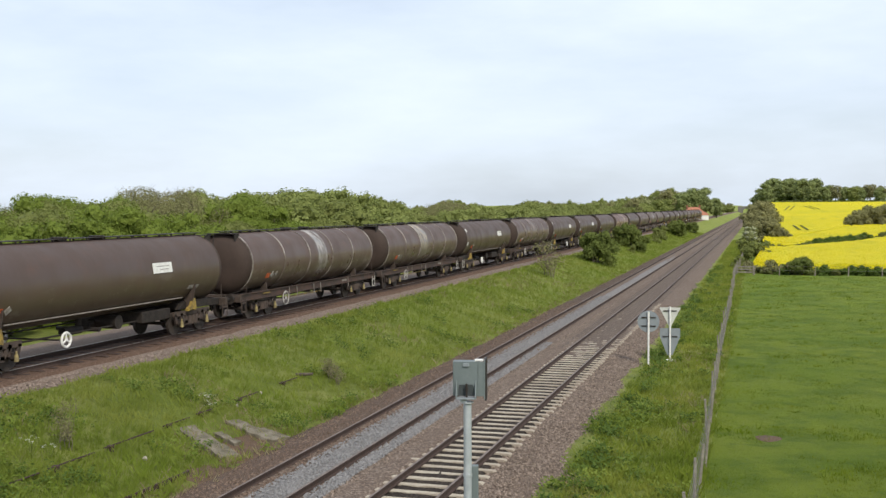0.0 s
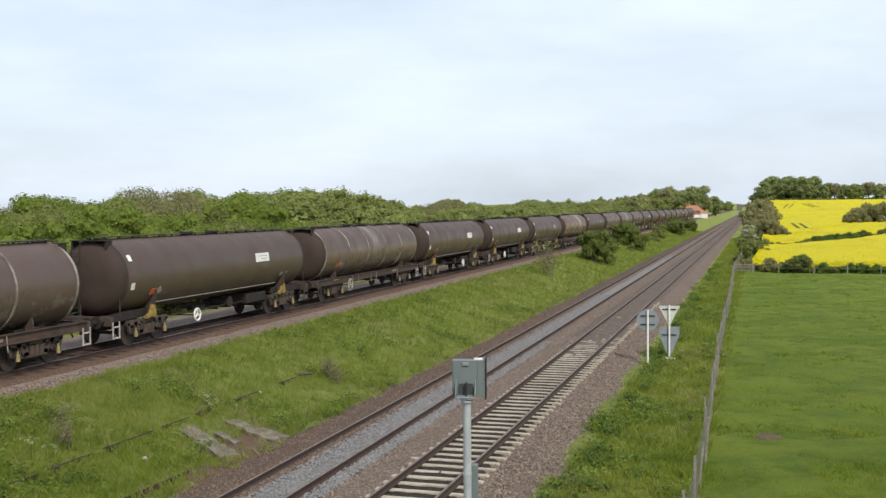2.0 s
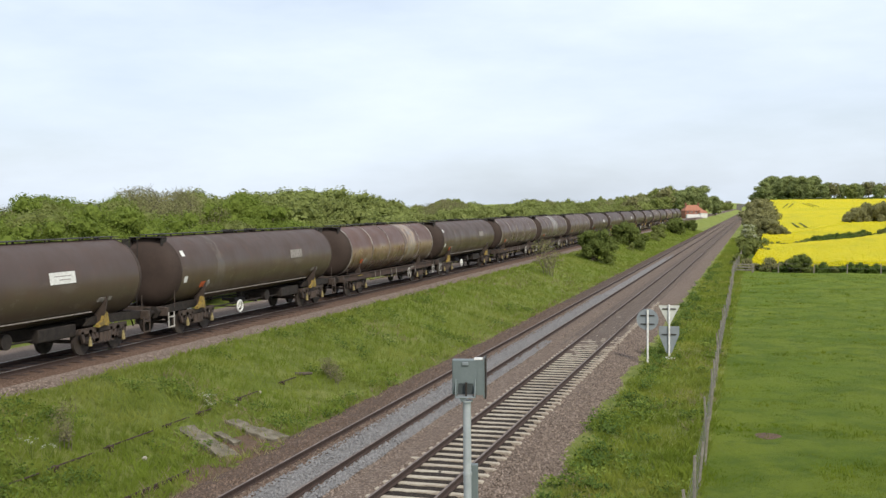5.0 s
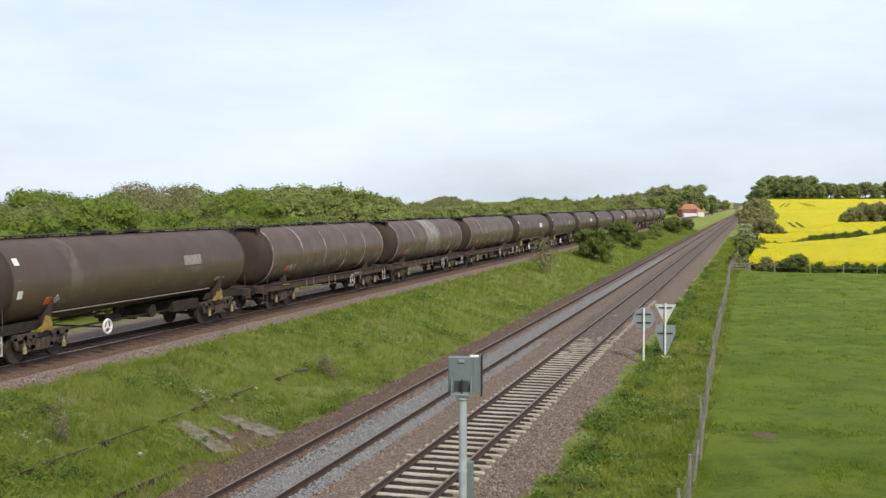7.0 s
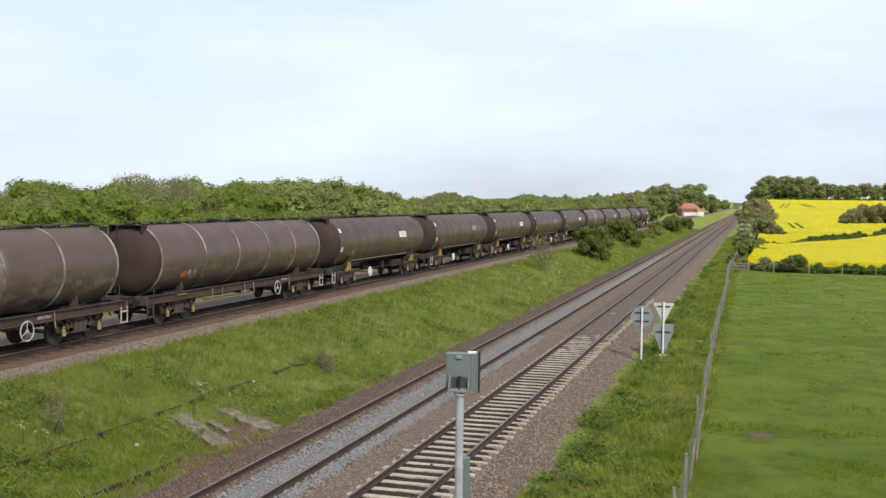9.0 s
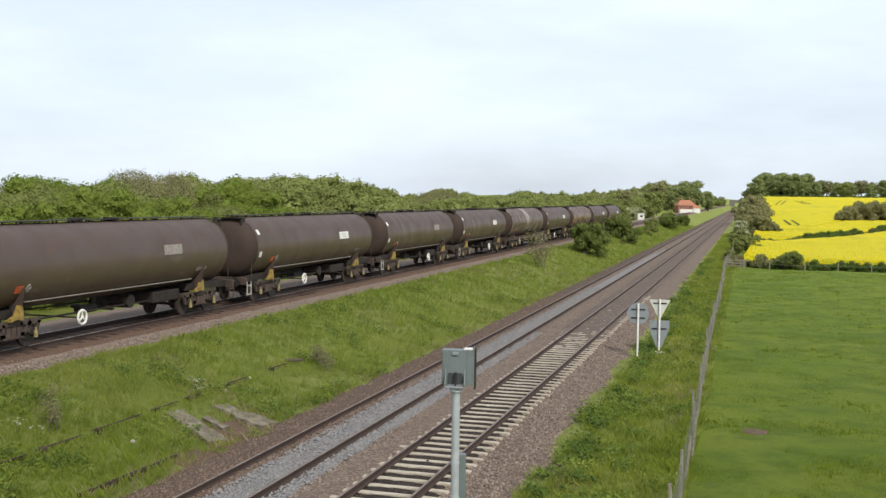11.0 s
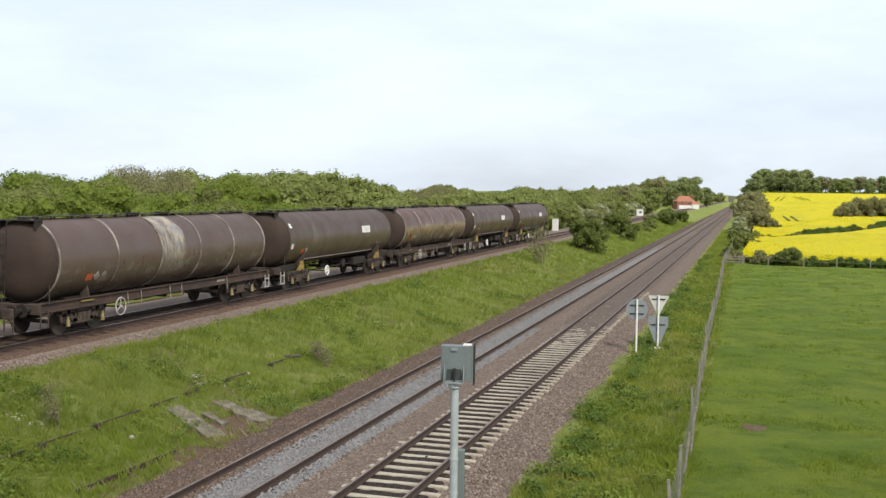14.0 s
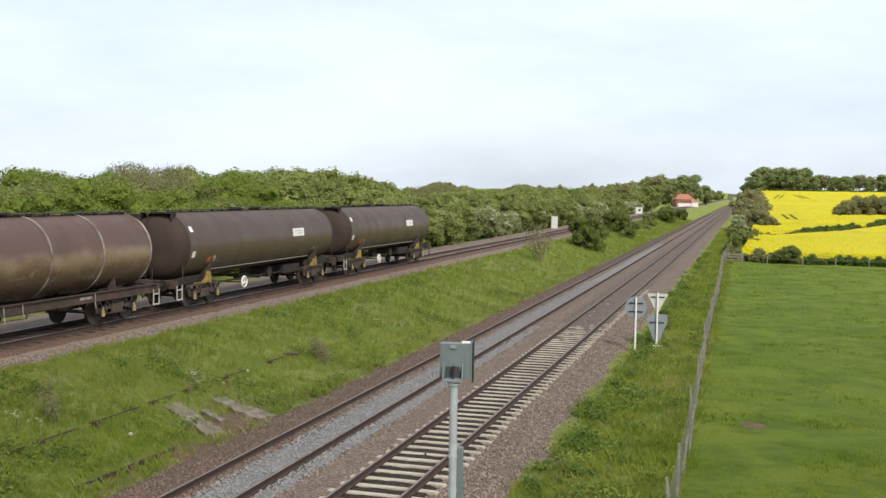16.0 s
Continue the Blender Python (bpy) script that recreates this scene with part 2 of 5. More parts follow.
M = {
    "verge": grass_material("verge_grass", (0.192, 0.24, 0.036), (0.275, 0.29, 0.08), (0.13, 0.17, 0.028)),
    "pasture": grass_material("pasture_grass", (0.128, 0.19, 0.012), (0.205, 0.248, 0.025), (0.072, 0.124, 0.009)),
    "ballast": ballast_material("brown_ballast", (0.14, 0.101, 0.078), (0.232, 0.174, 0.138), (0.332, 0.264, 0.216)),
    "fresh": ballast_material("fresh_ballast", (0.215, 0.2, 0.193), (0.27, 0.253, 0.245), (0.33, 0.311, 0.303)),
    "pale": ballast_material("pale_ballast", (0.19, 0.145, 0.12), (0.26, 0.2, 0.165), (0.32, 0.26, 0.22)),
    "dirty": ballast_material("brake_dust_ballast", (0.097, 0.066, 0.05), (0.152, 0.106, 0.081), (0.212, 0.157, 0.124)),
    "infill": ballast_material("trodden_ballast", (0.115, 0.086, 0.069), (0.195, 0.15, 0.121), (0.28, 0.226, 0.187)),
    "blossom": simple("cream_blossom", (0.5, 0.5, 0.42), (0.36, 0.38, 0.27), 20, 0.8),
    "step": simple("scuffed_white_paint", (0.5, 0.48, 0.45), (0.3, 0.27, 0.24), 6, 0.7),
    # very dark stone: the shadow in the gaps between sleepers is in the colour
    "crib": ballast_material("oily_ballast", (0.026, 0.02, 0.016), (0.052, 0.039, 0.031), (0.09, 0.07, 0.056)),
    "ruststain": ballast_material("rust_stained_ballast", (0.12, 0.074, 0.052), (0.168, 0.106, 0.076), (0.22, 0.15, 0.113)),
    "dark_end": simple("dark_tank_end", (0.04, 0.028, 0.023), (0.06, 0.041, 0.033), 1.1, 0.75, 0, 0.001, 0.2),
    "rusty": simple("rusty_steel", (0.036, 0.023, 0.018), (0.06, 0.034, 0.025), 9, 0.85, 0.1),
    "railhead": simple("worn_railhead", (0.195, 0.155, 0.133), (0.11, 0.084, 0.07), 3, 0.62, 0.0, 0.0003, 0.4),
    "brighthead": simple("polished_railhead", (0.45, 0.42, 0.4), (0.3, 0.26, 0.24), 3, 0.3, 0.7, 0.0003),
    "concrete": simple("old_concrete", (0.42, 0.38, 0.31), (0.26, 0.23, 0.18), 5, 0.9, 0, 0.004),
    "black": simple("grimy_black_steel", (0.016, 0.013, 0.012), (0.036, 0.028, 0.023), 5, 0.7, 0.0, spec=0.3),
    "damper": simple("dirty_yellow_paint", (0.36, 0.29, 0.12), (0.17, 0.13, 0.06), 9, 0.6),
    "dead": blade_material("dead_brown_grass", (0.2, 0.145, 0.08), (0.27, 0.205, 0.12), (0.13, 0.092, 0.05)),
    "brake": simple("brake_dust_brown", (0.042, 0.031, 0.026), (0.08, 0.055, 0.042), 4, 0.75, 0.1),
    "wheel": simple("wheel_steel", (0.034, 0.026, 0.022), (0.062, 0.047, 0.038), 8, 0.65, 0.2),
    "yellow": simple("yellow_paint", (0.35, 0.235, 0.04), (0.16, 0.11, 0.035), 7, 0.6),
    "dull": simple("dirty_pale_paint", (0.33, 0.3, 0.27), (0.18, 0.15, 0.13), 7, 0.7),
    "pale_mark": simple("scuffed_pale_paint", (0.55, 0.52, 0.47), (0.26, 0.22, 0.19), 5, 0.7),
    "stone_grey_wall": simple("grey_stone", (0.2, 0.19, 0.17), (0.13, 0.12, 0.11), 2, 0.9),
    "white": simple("white_paint", (0.78, 0.77, 0.74), (0.6, 0.58, 0.54), 9, 0.6),
    "orange": simple("orange_panel", (0.62, 0.13, 0.03), (0.45, 0.1, 0.04), 9, 0.6),
    "band": simple("rubbed_steel_band", (0.42, 0.375, 0.335), (0.12, 0.09, 0.072), 1.3, 0.42, 0.25),
    "galv": simple("galvanised_steel", (0.43, 0.455, 0.47), (0.32, 0.345, 0.36), 5, 0.45, 0.15, 0.0006),
    "grey": simple("grey_green_paint", (0.145, 0.17, 0.17), (0.115, 0.138, 0.138), 3, 0.55, 0, 0.0006),
    "bay": simple("shaded_grey_paint", (0.05, 0.06, 0.062), (0.035, 0.042, 0.043), 3, 0.7),
    "signback": simple("grey_sign_back", (0.24, 0.265, 0.28), (0.2, 0.22, 0.235), 3, 0.6, 0.1, 0.0006),
    "wire": simple("dull_wire", (0.2, 0.2, 0.19), (0.13, 0.12, 0.11), 5, 0.6, 0.3),
    "solebar": simple("rusty_solebar", (0.035, 0.026, 0.022), (0.085, 0.046, 0.033), 2.2, 0.75, 0.1),
    "mossy": simple("mossy_concrete", (0.23, 0.198, 0.148), (0.105, 0.09, 0.058), 3.5, 0.95, 0, 0.01),
    "timber": simple("weathered_timber", (0.3, 0.27, 0.22), (0.17, 0.15, 0.12), 7, 0.9, 0, 0.004),
    "bark": simple("grey_bark", (0.13, 0.1, 0.075), (0.07, 0.055, 0.042), 6, 0.95, 0, 0.01),
    "brick": simple("red_brick", (0.3, 0.12, 0.075), (0.2, 0.08, 0.055), 4, 0.9),
    "tile": simple("red_roof_tile", (0.4, 0.165, 0.095), (0.27, 0.115, 0.07), 1.2, 0.85),
    "glass": simple("dark_window_glass", (0.02, 0.025, 0.03), (0.03, 0.035, 0.04), 1, 0.1),
    "earth": simple("bare_earth", (0.16, 0.095, 0.055), (0.1, 0.062, 0.038), 4, 0.95, 0, 0.02),
    "leaf": leaf_material("spring_leaves", (0.14, 0.192, 0.026), (0.215, 0.268, 0.05)),
    # far hedge leaves, lightened and greyed to paint in the distance haze
    "leaf_haze": leaf_material("hazed_green_leaves", (0.2, 0.235, 0.065), (0.3, 0.335, 0.105)),
    "leaf_dark": leaf_material("dark_leaves", (0.115, 0.15, 0.034), (0.22, 0.255, 0.068)),
    "leaf_hedge": leaf_material("hedge_leaves", (0.11, 0.13, 0.035), (0.21, 0.225, 0.075)),
    "leaf_mid": leaf_material("green_leaves", (0.2, 0.24, 0.065), (0.32, 0.345, 0.11)),
    # greyer green for distant trees: haze mixed into the leaf colour
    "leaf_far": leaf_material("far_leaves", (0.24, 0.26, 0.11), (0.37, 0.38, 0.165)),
    "leaf_hill": leaf_material("hill_tree_leaves", (0.2, 0.245, 0.085), (0.34, 0.375, 0.15)),
    "twigs": simple("grey_twigs", (0.2, 0.165, 0.12), (0.13, 0.1, 0.075), 6, 0.9),
    "leaf_pale": leaf_material("pale_leaves", (0.165, 0.195, 0.05), (0.25, 0.27, 0.085)),
    "leaf_brown": leaf_material("budding_twigs", (0.205, 0.2, 0.085), (0.31, 0.295, 0.13)),
    "weed": leaf_material("dock_leaves", (0.07, 0.115, 0.02), (0.135, 0.19, 0.035)),
    "may": leaf_material("hawthorn_in_bloom", (0.23, 0.25, 0.1), (0.34, 0.355, 0.155), (0.48, 0.49, 0.37), 0.2),
    "straw": blade_material("dry_stalks", (0.3, 0.25, 0.13), (0.4, 0.34, 0.2), (0.22, 0.18, 0.09)),
    "blade": blade_material("grass_blades", (0.19, 0.255, 0.028), (0.275, 0.3, 0.066), (0.135, 0.185, 0.024)),
    "blade_right": blade_material("verge_blades", (0.185, 0.245, 0.025), (0.3, 0.31, 0.06), (0.11, 0.16, 0.018)),
    "blade_field": blade_material("pasture_blades", (0.143, 0.204, 0.012), (0.218, 0.252, 0.028), (0.076, 0.127, 0.009)),
}


# ---------- mesh helpers ----------
def mesh_of(name, bm, material, smooth=False):
    me = bpy.data.meshes.new(name)
    bm.normal_update()
    bm.to_mesh(me)
    bm.free()
    me.materials.append(material)
    if smooth:
        me.polygons.foreach_set("use_smooth", [True] * len(me.polygons))
    return me


def part(name, bm, material, parent=None, label="", smooth=False):
    ob = new(name, mesh_of(name, bm, material, smooth))
    ob.parent = parent
    return tagged(ob, label)


def piece(name, me, parent, m):
    ob = new(name, me)
    ob.parent = parent
    ob.matrix_basis = m
    return ob


def raw(name, verts, faces, material, parent=None, smooth=False):
    me = bpy.data.meshes.new(name)
    me.from_pydata(verts, [], faces)
    me.materials.append(material)
    if smooth:
        me.polygons.foreach_set("use_smooth", [True] * len(me.polygons))
    ob = new(name, me)
    ob.parent = parent
    return ob


def box(bm, size, at, turn=(0, 0, 0), bevel=0.0):
    r = bmesh.ops.create_cube(bm, size=1, matrix=pose(*at, *turn) @ Matrix.Diagonal((*size, 1)))
    if bevel:
        edges = list({e for v in r["verts"] for e in v.link_edges})
        bmesh.ops.bevel(bm, geom=edges, offset=bevel, segments=2, affect="EDGES", profile=0.6)


def tube(bm, r, a, b, n=12, r2=None):
    a, b = Vector(a), Vector(b)
    d = b - a
    m = Matrix.Translation((a + b) / 2) @ d.to_track_quat("Z", "Y").to_matrix().to_4x4()
    bmesh.ops.create_cone(bm, cap_ends=True, segments=n, radius1=r, radius2=r if r2 is None else r2, depth=d.length, matrix=m)


def lathe(bm, profile, n=24, m=Matrix.Identity(4)):
    """Turns (along y, radius) points about the y axis."""
    rings = []
    for y, r in profile:
        rings.append([bm.verts.new(m @ Vector((r * math.cos(2 * math.pi * i / n), y, r * math.sin(2 * math.pi * i / n)))) for i in range(n)])
    for a, b in zip(rings, rings[1:]):
        for i in range(n):
            bm.faces.new((a[i], b[i], b[(i + 1) % n], a[(i + 1) % n]))
    bm.faces.new(rings[0])
    bm.faces.new(rings[-1][::-1])


def ring(bm, big, small, centre, axis="X", n=20, k=6):
    turn = {"X": pose(0, 0, 0, 0, 90, 0), "Y": pose(0, 0, 0, 90, 0, 0), "Z": Matrix.Identity(4)}[axis]
    m = Matrix.Translation(centre) @ turn
    vs = [[bm.verts.new(m @ Vector(((big + small * math.cos(q)) * math.cos(p), (big + small * math.cos(q)) * math.sin(p), small * math.sin(q))))
           for q in (2 * math.pi * j / k for j in range(k))] for p in (2 * math.pi * i / n for i in range(n))]
    for i in range(n):
        for j in range(k):
            bm.faces.new((vs[i][j], vs[(i + 1) % n][j], vs[(i + 1) % n][(j + 1) % k], vs[i][(j + 1) % k]))


def smooth_step(a, b, v):
    v = np.clip((v - a) / (b - a), 0, 1)
    return v * v * (3 - 2 * v)


# ---------- the lie of the land ----------
TRACK_X, TRACK_Z = -15.7, 1.55      # branch line: centre and rail top
MAIN = (0.0, -3.35)                 # centres of the two main tracks, rail top at 0


def land(x, y):
    """Height of the ground."""
    x, y = np.asarray(x, float), np.asarray(y, float)
    z = -0.42 + 0 * x
    z = z + 1.57 * (1 - smooth_step(-13.3, -5.6, x))
    z = z - 0.35 * (1 - smooth_step(-23.5, -20.5, x))
    climb = np.clip((y - 205) / 275, 0, 1.2)
    climb = 8.6 * climb ** 1.25 - 0.5 * smooth_step(112, 124, y) - 0.1 * smooth_step(125, 200, y)
    z = z + climb * smooth_step(5.0, 12, x)
    z = z + 8 * smooth_step(320, 700, y) * (1 - smooth_step(-60, -24, x)) * smooth_step(-330, -130, x)
    z = z + 3 * smooth_step(1260, 2200, y) * smooth_step(-900, -250, x)
    return z


def rough(x, y):
    """Height of the near ground with its small humps."""
    return float(land(x, y)) + 0.07 * (noise.noise((x * 0.45, y * 0.45, 0)) + 0.5 * noise.noise((x * 1.3, y * 1.3, 5)))


def ground():
    xs = np.unique(np.concatenate([np.arange(-30, 31, 0.5), np.arange(-90, -30, 4), np.arange(30, 120, 4),
                                   np.arange(-600, -90, 40), np.arange(120, 640, 40), [-4500, -2800, -1500, -900, 900, 1500, 2800, 4500]]))
    ys = np.unique(np.concatenate([np.arange(-20, 140, 0.7), np.arange(140, 520, 6), np.arange(520, 1200, 30), np.arange(1200, 4600, 300),
                                   [-4000, -2000, -800, -300, -100, -50]]))
    X, Y = np.meshgrid(xs, ys)
    Z = land(X, Y)
    near = (Y < 140) & (Y > -20) & (abs(X) < 30)
    bump = np.array([noise.noise((x * 0.45, y * 0.45, 0)) + 0.5 * noise.noise((x * 1.3, y * 1.3, 5)) for x, y in zip(X[near], Y[near])])
    Z[near] += bump * 0.07
    nx = len(xs)
    verts = np.stack([X, Y, Z], -1).reshape(-1, 3)
    i = (np.arange(len(ys) - 1)[:, None] * nx + np.arange(nx - 1)).ravel()
    faces = np.stack([i, i + 1, i + nx + 1, i + nx], 1)
    ob = raw("ground", verts.tolist(), faces.tolist(), M["verge"], smooth=True)
    ob.data.materials.append(M["pasture"])
    mid = verts[faces].mean(1)
    ob.data.polygons.foreach_set("material_index", (mid[:, 0] > 6.3).astype(int).tolist())
    tagged(ob, "rough green grass verge, embankment and pasture", "ground", kind="structure")


def bed(name, profile, y0, y1, material, label, step=0.8, amp=0.03, lift=lambda y: 0.0):
    """A ballast bed with that cross profile (x, z), along y, its top a little uneven."""
    ys = np.arange(y0, min(y1, 140), step).tolist() + np.arange(max(140, y0), y1 + 1, 20).tolist()
    verts, n = [], len(profile)
    for y in ys:
        for i, (x, z) in enumerate(profile):
            k = amp if 0 < i < n - 1 else 0.14
            verts.append((x + k * 1.3 * noise.noise((x * 2, y * 0.9, 3)), y, z + float(lift(y)) + amp * noise.noise((x * 3, y * 1.7, 9))))
    faces = [(r * n + i, r * n + i + 1, (r + 1) * n + i + 1, (r + 1) * n + i) for r in range(len(ys) - 1) for i in range(n - 1)]
    ob = raw(name, verts, faces, material, smooth=True)
    return tagged(ob, label, "ballast", kind="structure")


def steps_between(pts, gap):
    res = []
    for (x0, z0), (x1, z1) in zip(pts, pts[1:]):
        n = max(1, round(math.hypot(x1 - x0, z1 - z0) / gap))
        res += [(x0 + (x1 - x0) * i / n, z0 + (z1 - z0) * i / n) for i in range(n)]
    return res + [pts[-1]]


RAIL = [(-0.075, -0.16), (0.075, -0.16), (0.075, -0.148), (0.012, -0.13), (0.012, -0.045), (0.036, -0.036), (0.036, -0.004), (0.03, 0.0),
        (-0.03, 0.0), (-0.036, -0.004), (-0.036, -0.036), (-0.012, -0.045), (-0.012, -0.13), (-0.075, -0.148)]


def rail(x, z, y0, y1, parent, head="railhead"):
    n = len(RAIL)
    verts = [(x + px, y, z + pz) for y in (y0, y1) for px, pz in RAIL]
    faces = [(i, (i + 1) % n, n + (i + 1) % n, n + i) for i in range(n)] + [tuple(range(n))[::-1], tuple(range(n, 2 * n))]
    ob = raw("rail", verts, faces, M["rusty"], parent)
    ob.data.materials.append(M[head])
    ob.data.polygons[7].material_index = 1
    tagged(ob, "rust-brown steel rail with a worn top")


def railways():
    top = -0.17
    shoulder = steps_between([(2.95, -0.5), (2.3, -0.36), (1.6, -0.24), (1.2, -0.225), (0.9, -0.29), (-0.95, -0.29), (-1.1, -0.16), (-1.3, -0.155), (-1.6, -0.175), (-2.0, -0.19),
                              (-2.5, top), (-4.4, top + 0.02), (-5.3, -0.28), (-6.05, -0.46)], 0.35)
    bed("ballast_bed", shoulder, -20, 1300, M["ballast"], "dirty brown stone ballast under the main line")
    bed("fresh_ballast_strip", steps_between([(-2.72, top - 0.05), (-2.8, top + 0.035), (-3.55, top + 0.03), (-3.72, top - 0.06)], 0.2), -20, 160,
        M["fresh"], "fresh light grey stone ballast between the rails", amp=0.05, lift=lambda y: -0.05 * smooth_step(115, 160, y))
    bed("fresh_ballast_edge", steps_between([(-1.95, top - 0.1), (-2.1, top + 0.02), (-2.4, top + 0.03), (-2.5, top - 0.05)], 0.15), -20, 66,
        M["fresh"], "fresh light grey stone ballast beside the rail", amp=0.05, lift=lambda y: -0.08 * smooth_step(42, 62, y))
    bed("branch_ballast_bed", steps_between([(-12.6, 0.9), (-13.3, 1.16), (-14.3, 1.34), (-17.1, 1.36), (-18.0, 1.3), (-20.4, 1.2), (-21.0, 0.9)], 0.35), -30, 1300,
        M["pale"], "pinkish brown stone ballast under the branch line")
    bed("oily_ballast", steps_between([(1.12, -0.285), (0.98, -0.19), (-0.98, -0.19), (-1.12, -0.275)], 0.25), -20, 62, M["crib"],
        "dark ballast between the sleepers, gap shadow put in its colour")
    bed("dirty_ballast", steps_between([(-4.15, -0.2), (-4.4, -0.135), (-5.3, -0.26), (-6.1, -0.45)], 0.3), -20, 400, M["dirty"],
        "brake-dust-darkened ballast shoulder")
    bed("rust_stained_ballast", steps_between([(-13.95, 1.23), (-14.15, 1.375), (-15.6, 1.4), (-17.0, 1.385), (-17.1, 1.27)], 0.3), -30, 1300, M["ruststain"],
        "rust-stained ballast under the branch rails")
    bed("ballast_infill", steps_between([(1.32, -0.3), (1.05, -0.16), (0.72, -0.145), (-0.4, -0.14), (-1.4, -0.135), (-1.65, -0.28)], 0.2), 38, 1300,
        M["infill"], "dark dirty ballast filled up over the sleepers", amp=0.055, lift=lambda y: -0.1 * (1 - smooth_step(38, 58, y)))
    for i, x in enumerate(MAIN):
        track = tagged(new("railway_track"), "main line railway track on concrete sleepers", "railway track", "main line tracks")
        for s in (-0.7525, 0.7525):
            rail(x + s, 0.0, -20, 1300, track)
        sleepers(track, x, -0.195 if i == 0 else -0.26, 0.635, 0.3, i == 0)
    track = tagged(new("railway_track"), "rusty branch line railway track", "railway track")
    for s in (-0.7525, 0.7525):
        rail(TRACK_X + s, TRACK_Z, -60, 1300, track, "brighthead")
    sleepers(track, TRACK_X, TRACK_Z - 0.165, 0.7, 0, False)


def sleepers(track, x, z, gap, shift, shown):
    """Concrete sleepers with sloped ends and a dip in the middle, their top at z."""
    half, w = 1.26, 0.108
    prof = [(-half, 0.0), (-half + 0.05, 0.028), (-0.75, 0.034), (0.75, 0.034), (half - 0.05, 0.028), (half, 0.0)]
    verts = [(px, s * w * k, zz) for px, pz in prof for s, k, zz in ((-1, 1.05, -0.16), (-1, 0.95, pz), (1, 0.95, pz), (1, 1.05, -0.16))]
    faces = [(4 * i + j, 4 * i + 4 + j, 4 * i + 5 + j, 4 * i + 1 + j) for i in range(len(prof) - 1) for j in range(3)]
    faces += [(0, 1, 2, 3), tuple(4 * (len(prof) - 1) + j for j in (3, 2, 1, 0))]
    me = bpy.data.meshes.new("sleeper")
    me.from_pydata(verts, [], faces)
    me.materials.append(M["sleeper"] if shown else M["rusty"])
    n = 100 if shown else 60
    y = 12 + shift
    for i in range(n):
        piece("sleeper", me, track, pose(x + random.uniform(-0.05, 0.05), y, z + random.uniform(-0.014, 0.004), 0, random.uniform(-0.4, 0.4), random.uniform(-1.0, 1.0)))
        y += gap


def sleeper_material():
    n = Nodes("sleeper_concrete", 0.9, 0, 0.2)
    c = n.mix(n.chance(), (0.52, 0.47, 0.38), (0.4, 0.35, 0.28))
    c = n.mix(n.math("MULTIPLY", n.noise(3, 5, 0.6), 0.6), c, (0.2, 0.15, 0.11))
    fine = n.noise(30, 4)
    n.bump(fine, 0.004)
    return n.done(n.mix(n.math("MULTIPLY", fine, 0.3), c, (0.22, 0.18, 0.14)))


M["sleeper"] = sleeper_material()


# ---------- tank wagons ----------
R_TANK, Z_TANK, HALF = 1.41, 2.59, 7.75
PITCH, SPEED, TAIL = 18.46, 23.36, 446.44      # coupling to coupling, metres a second, rear rim of the last tank at the start
WHEEL_AT = {True: 2.9, False: -2.65}
RIBBED = (2, 4, 10, 11, 12, 14, 18, 20, 21)
RIB = {"soot": (0.083, 0.054, 0.045), "body": (0.102, 0.069, 0.056), "flank_light": (0.124, 0.088, 0.068)}
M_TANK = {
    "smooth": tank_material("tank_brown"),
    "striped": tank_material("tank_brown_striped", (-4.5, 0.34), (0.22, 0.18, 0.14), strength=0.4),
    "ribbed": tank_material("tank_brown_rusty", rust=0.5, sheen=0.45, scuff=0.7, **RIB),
    "red": tank_material("tank_red_brown", rust=0.7, sheen=0.42, scuff=0.5, soot=(0.085, 0.044, 0.033), body=(0.105, 0.056, 0.039), flank_light=(0.145, 0.09, 0.055), gold_glint=0.75),
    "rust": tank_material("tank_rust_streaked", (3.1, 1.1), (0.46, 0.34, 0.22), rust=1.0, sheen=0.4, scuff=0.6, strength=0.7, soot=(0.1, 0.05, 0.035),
                          body=(0.14, 0.066, 0.042), flank_light=(0.17, 0.105, 0.064), gold_glint=0.8),
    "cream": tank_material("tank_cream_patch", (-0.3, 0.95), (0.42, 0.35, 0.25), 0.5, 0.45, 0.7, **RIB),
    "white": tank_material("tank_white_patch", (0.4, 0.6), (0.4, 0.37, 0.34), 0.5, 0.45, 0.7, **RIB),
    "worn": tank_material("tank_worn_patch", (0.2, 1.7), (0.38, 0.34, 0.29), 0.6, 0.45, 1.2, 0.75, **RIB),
    "faded": tank_material("tank_faded_patch", (0.15, 0.75), (0.25, 0.17, 0.125), 0.6, 0.45, 0.8, gold_glint=0.35, **RIB),
}


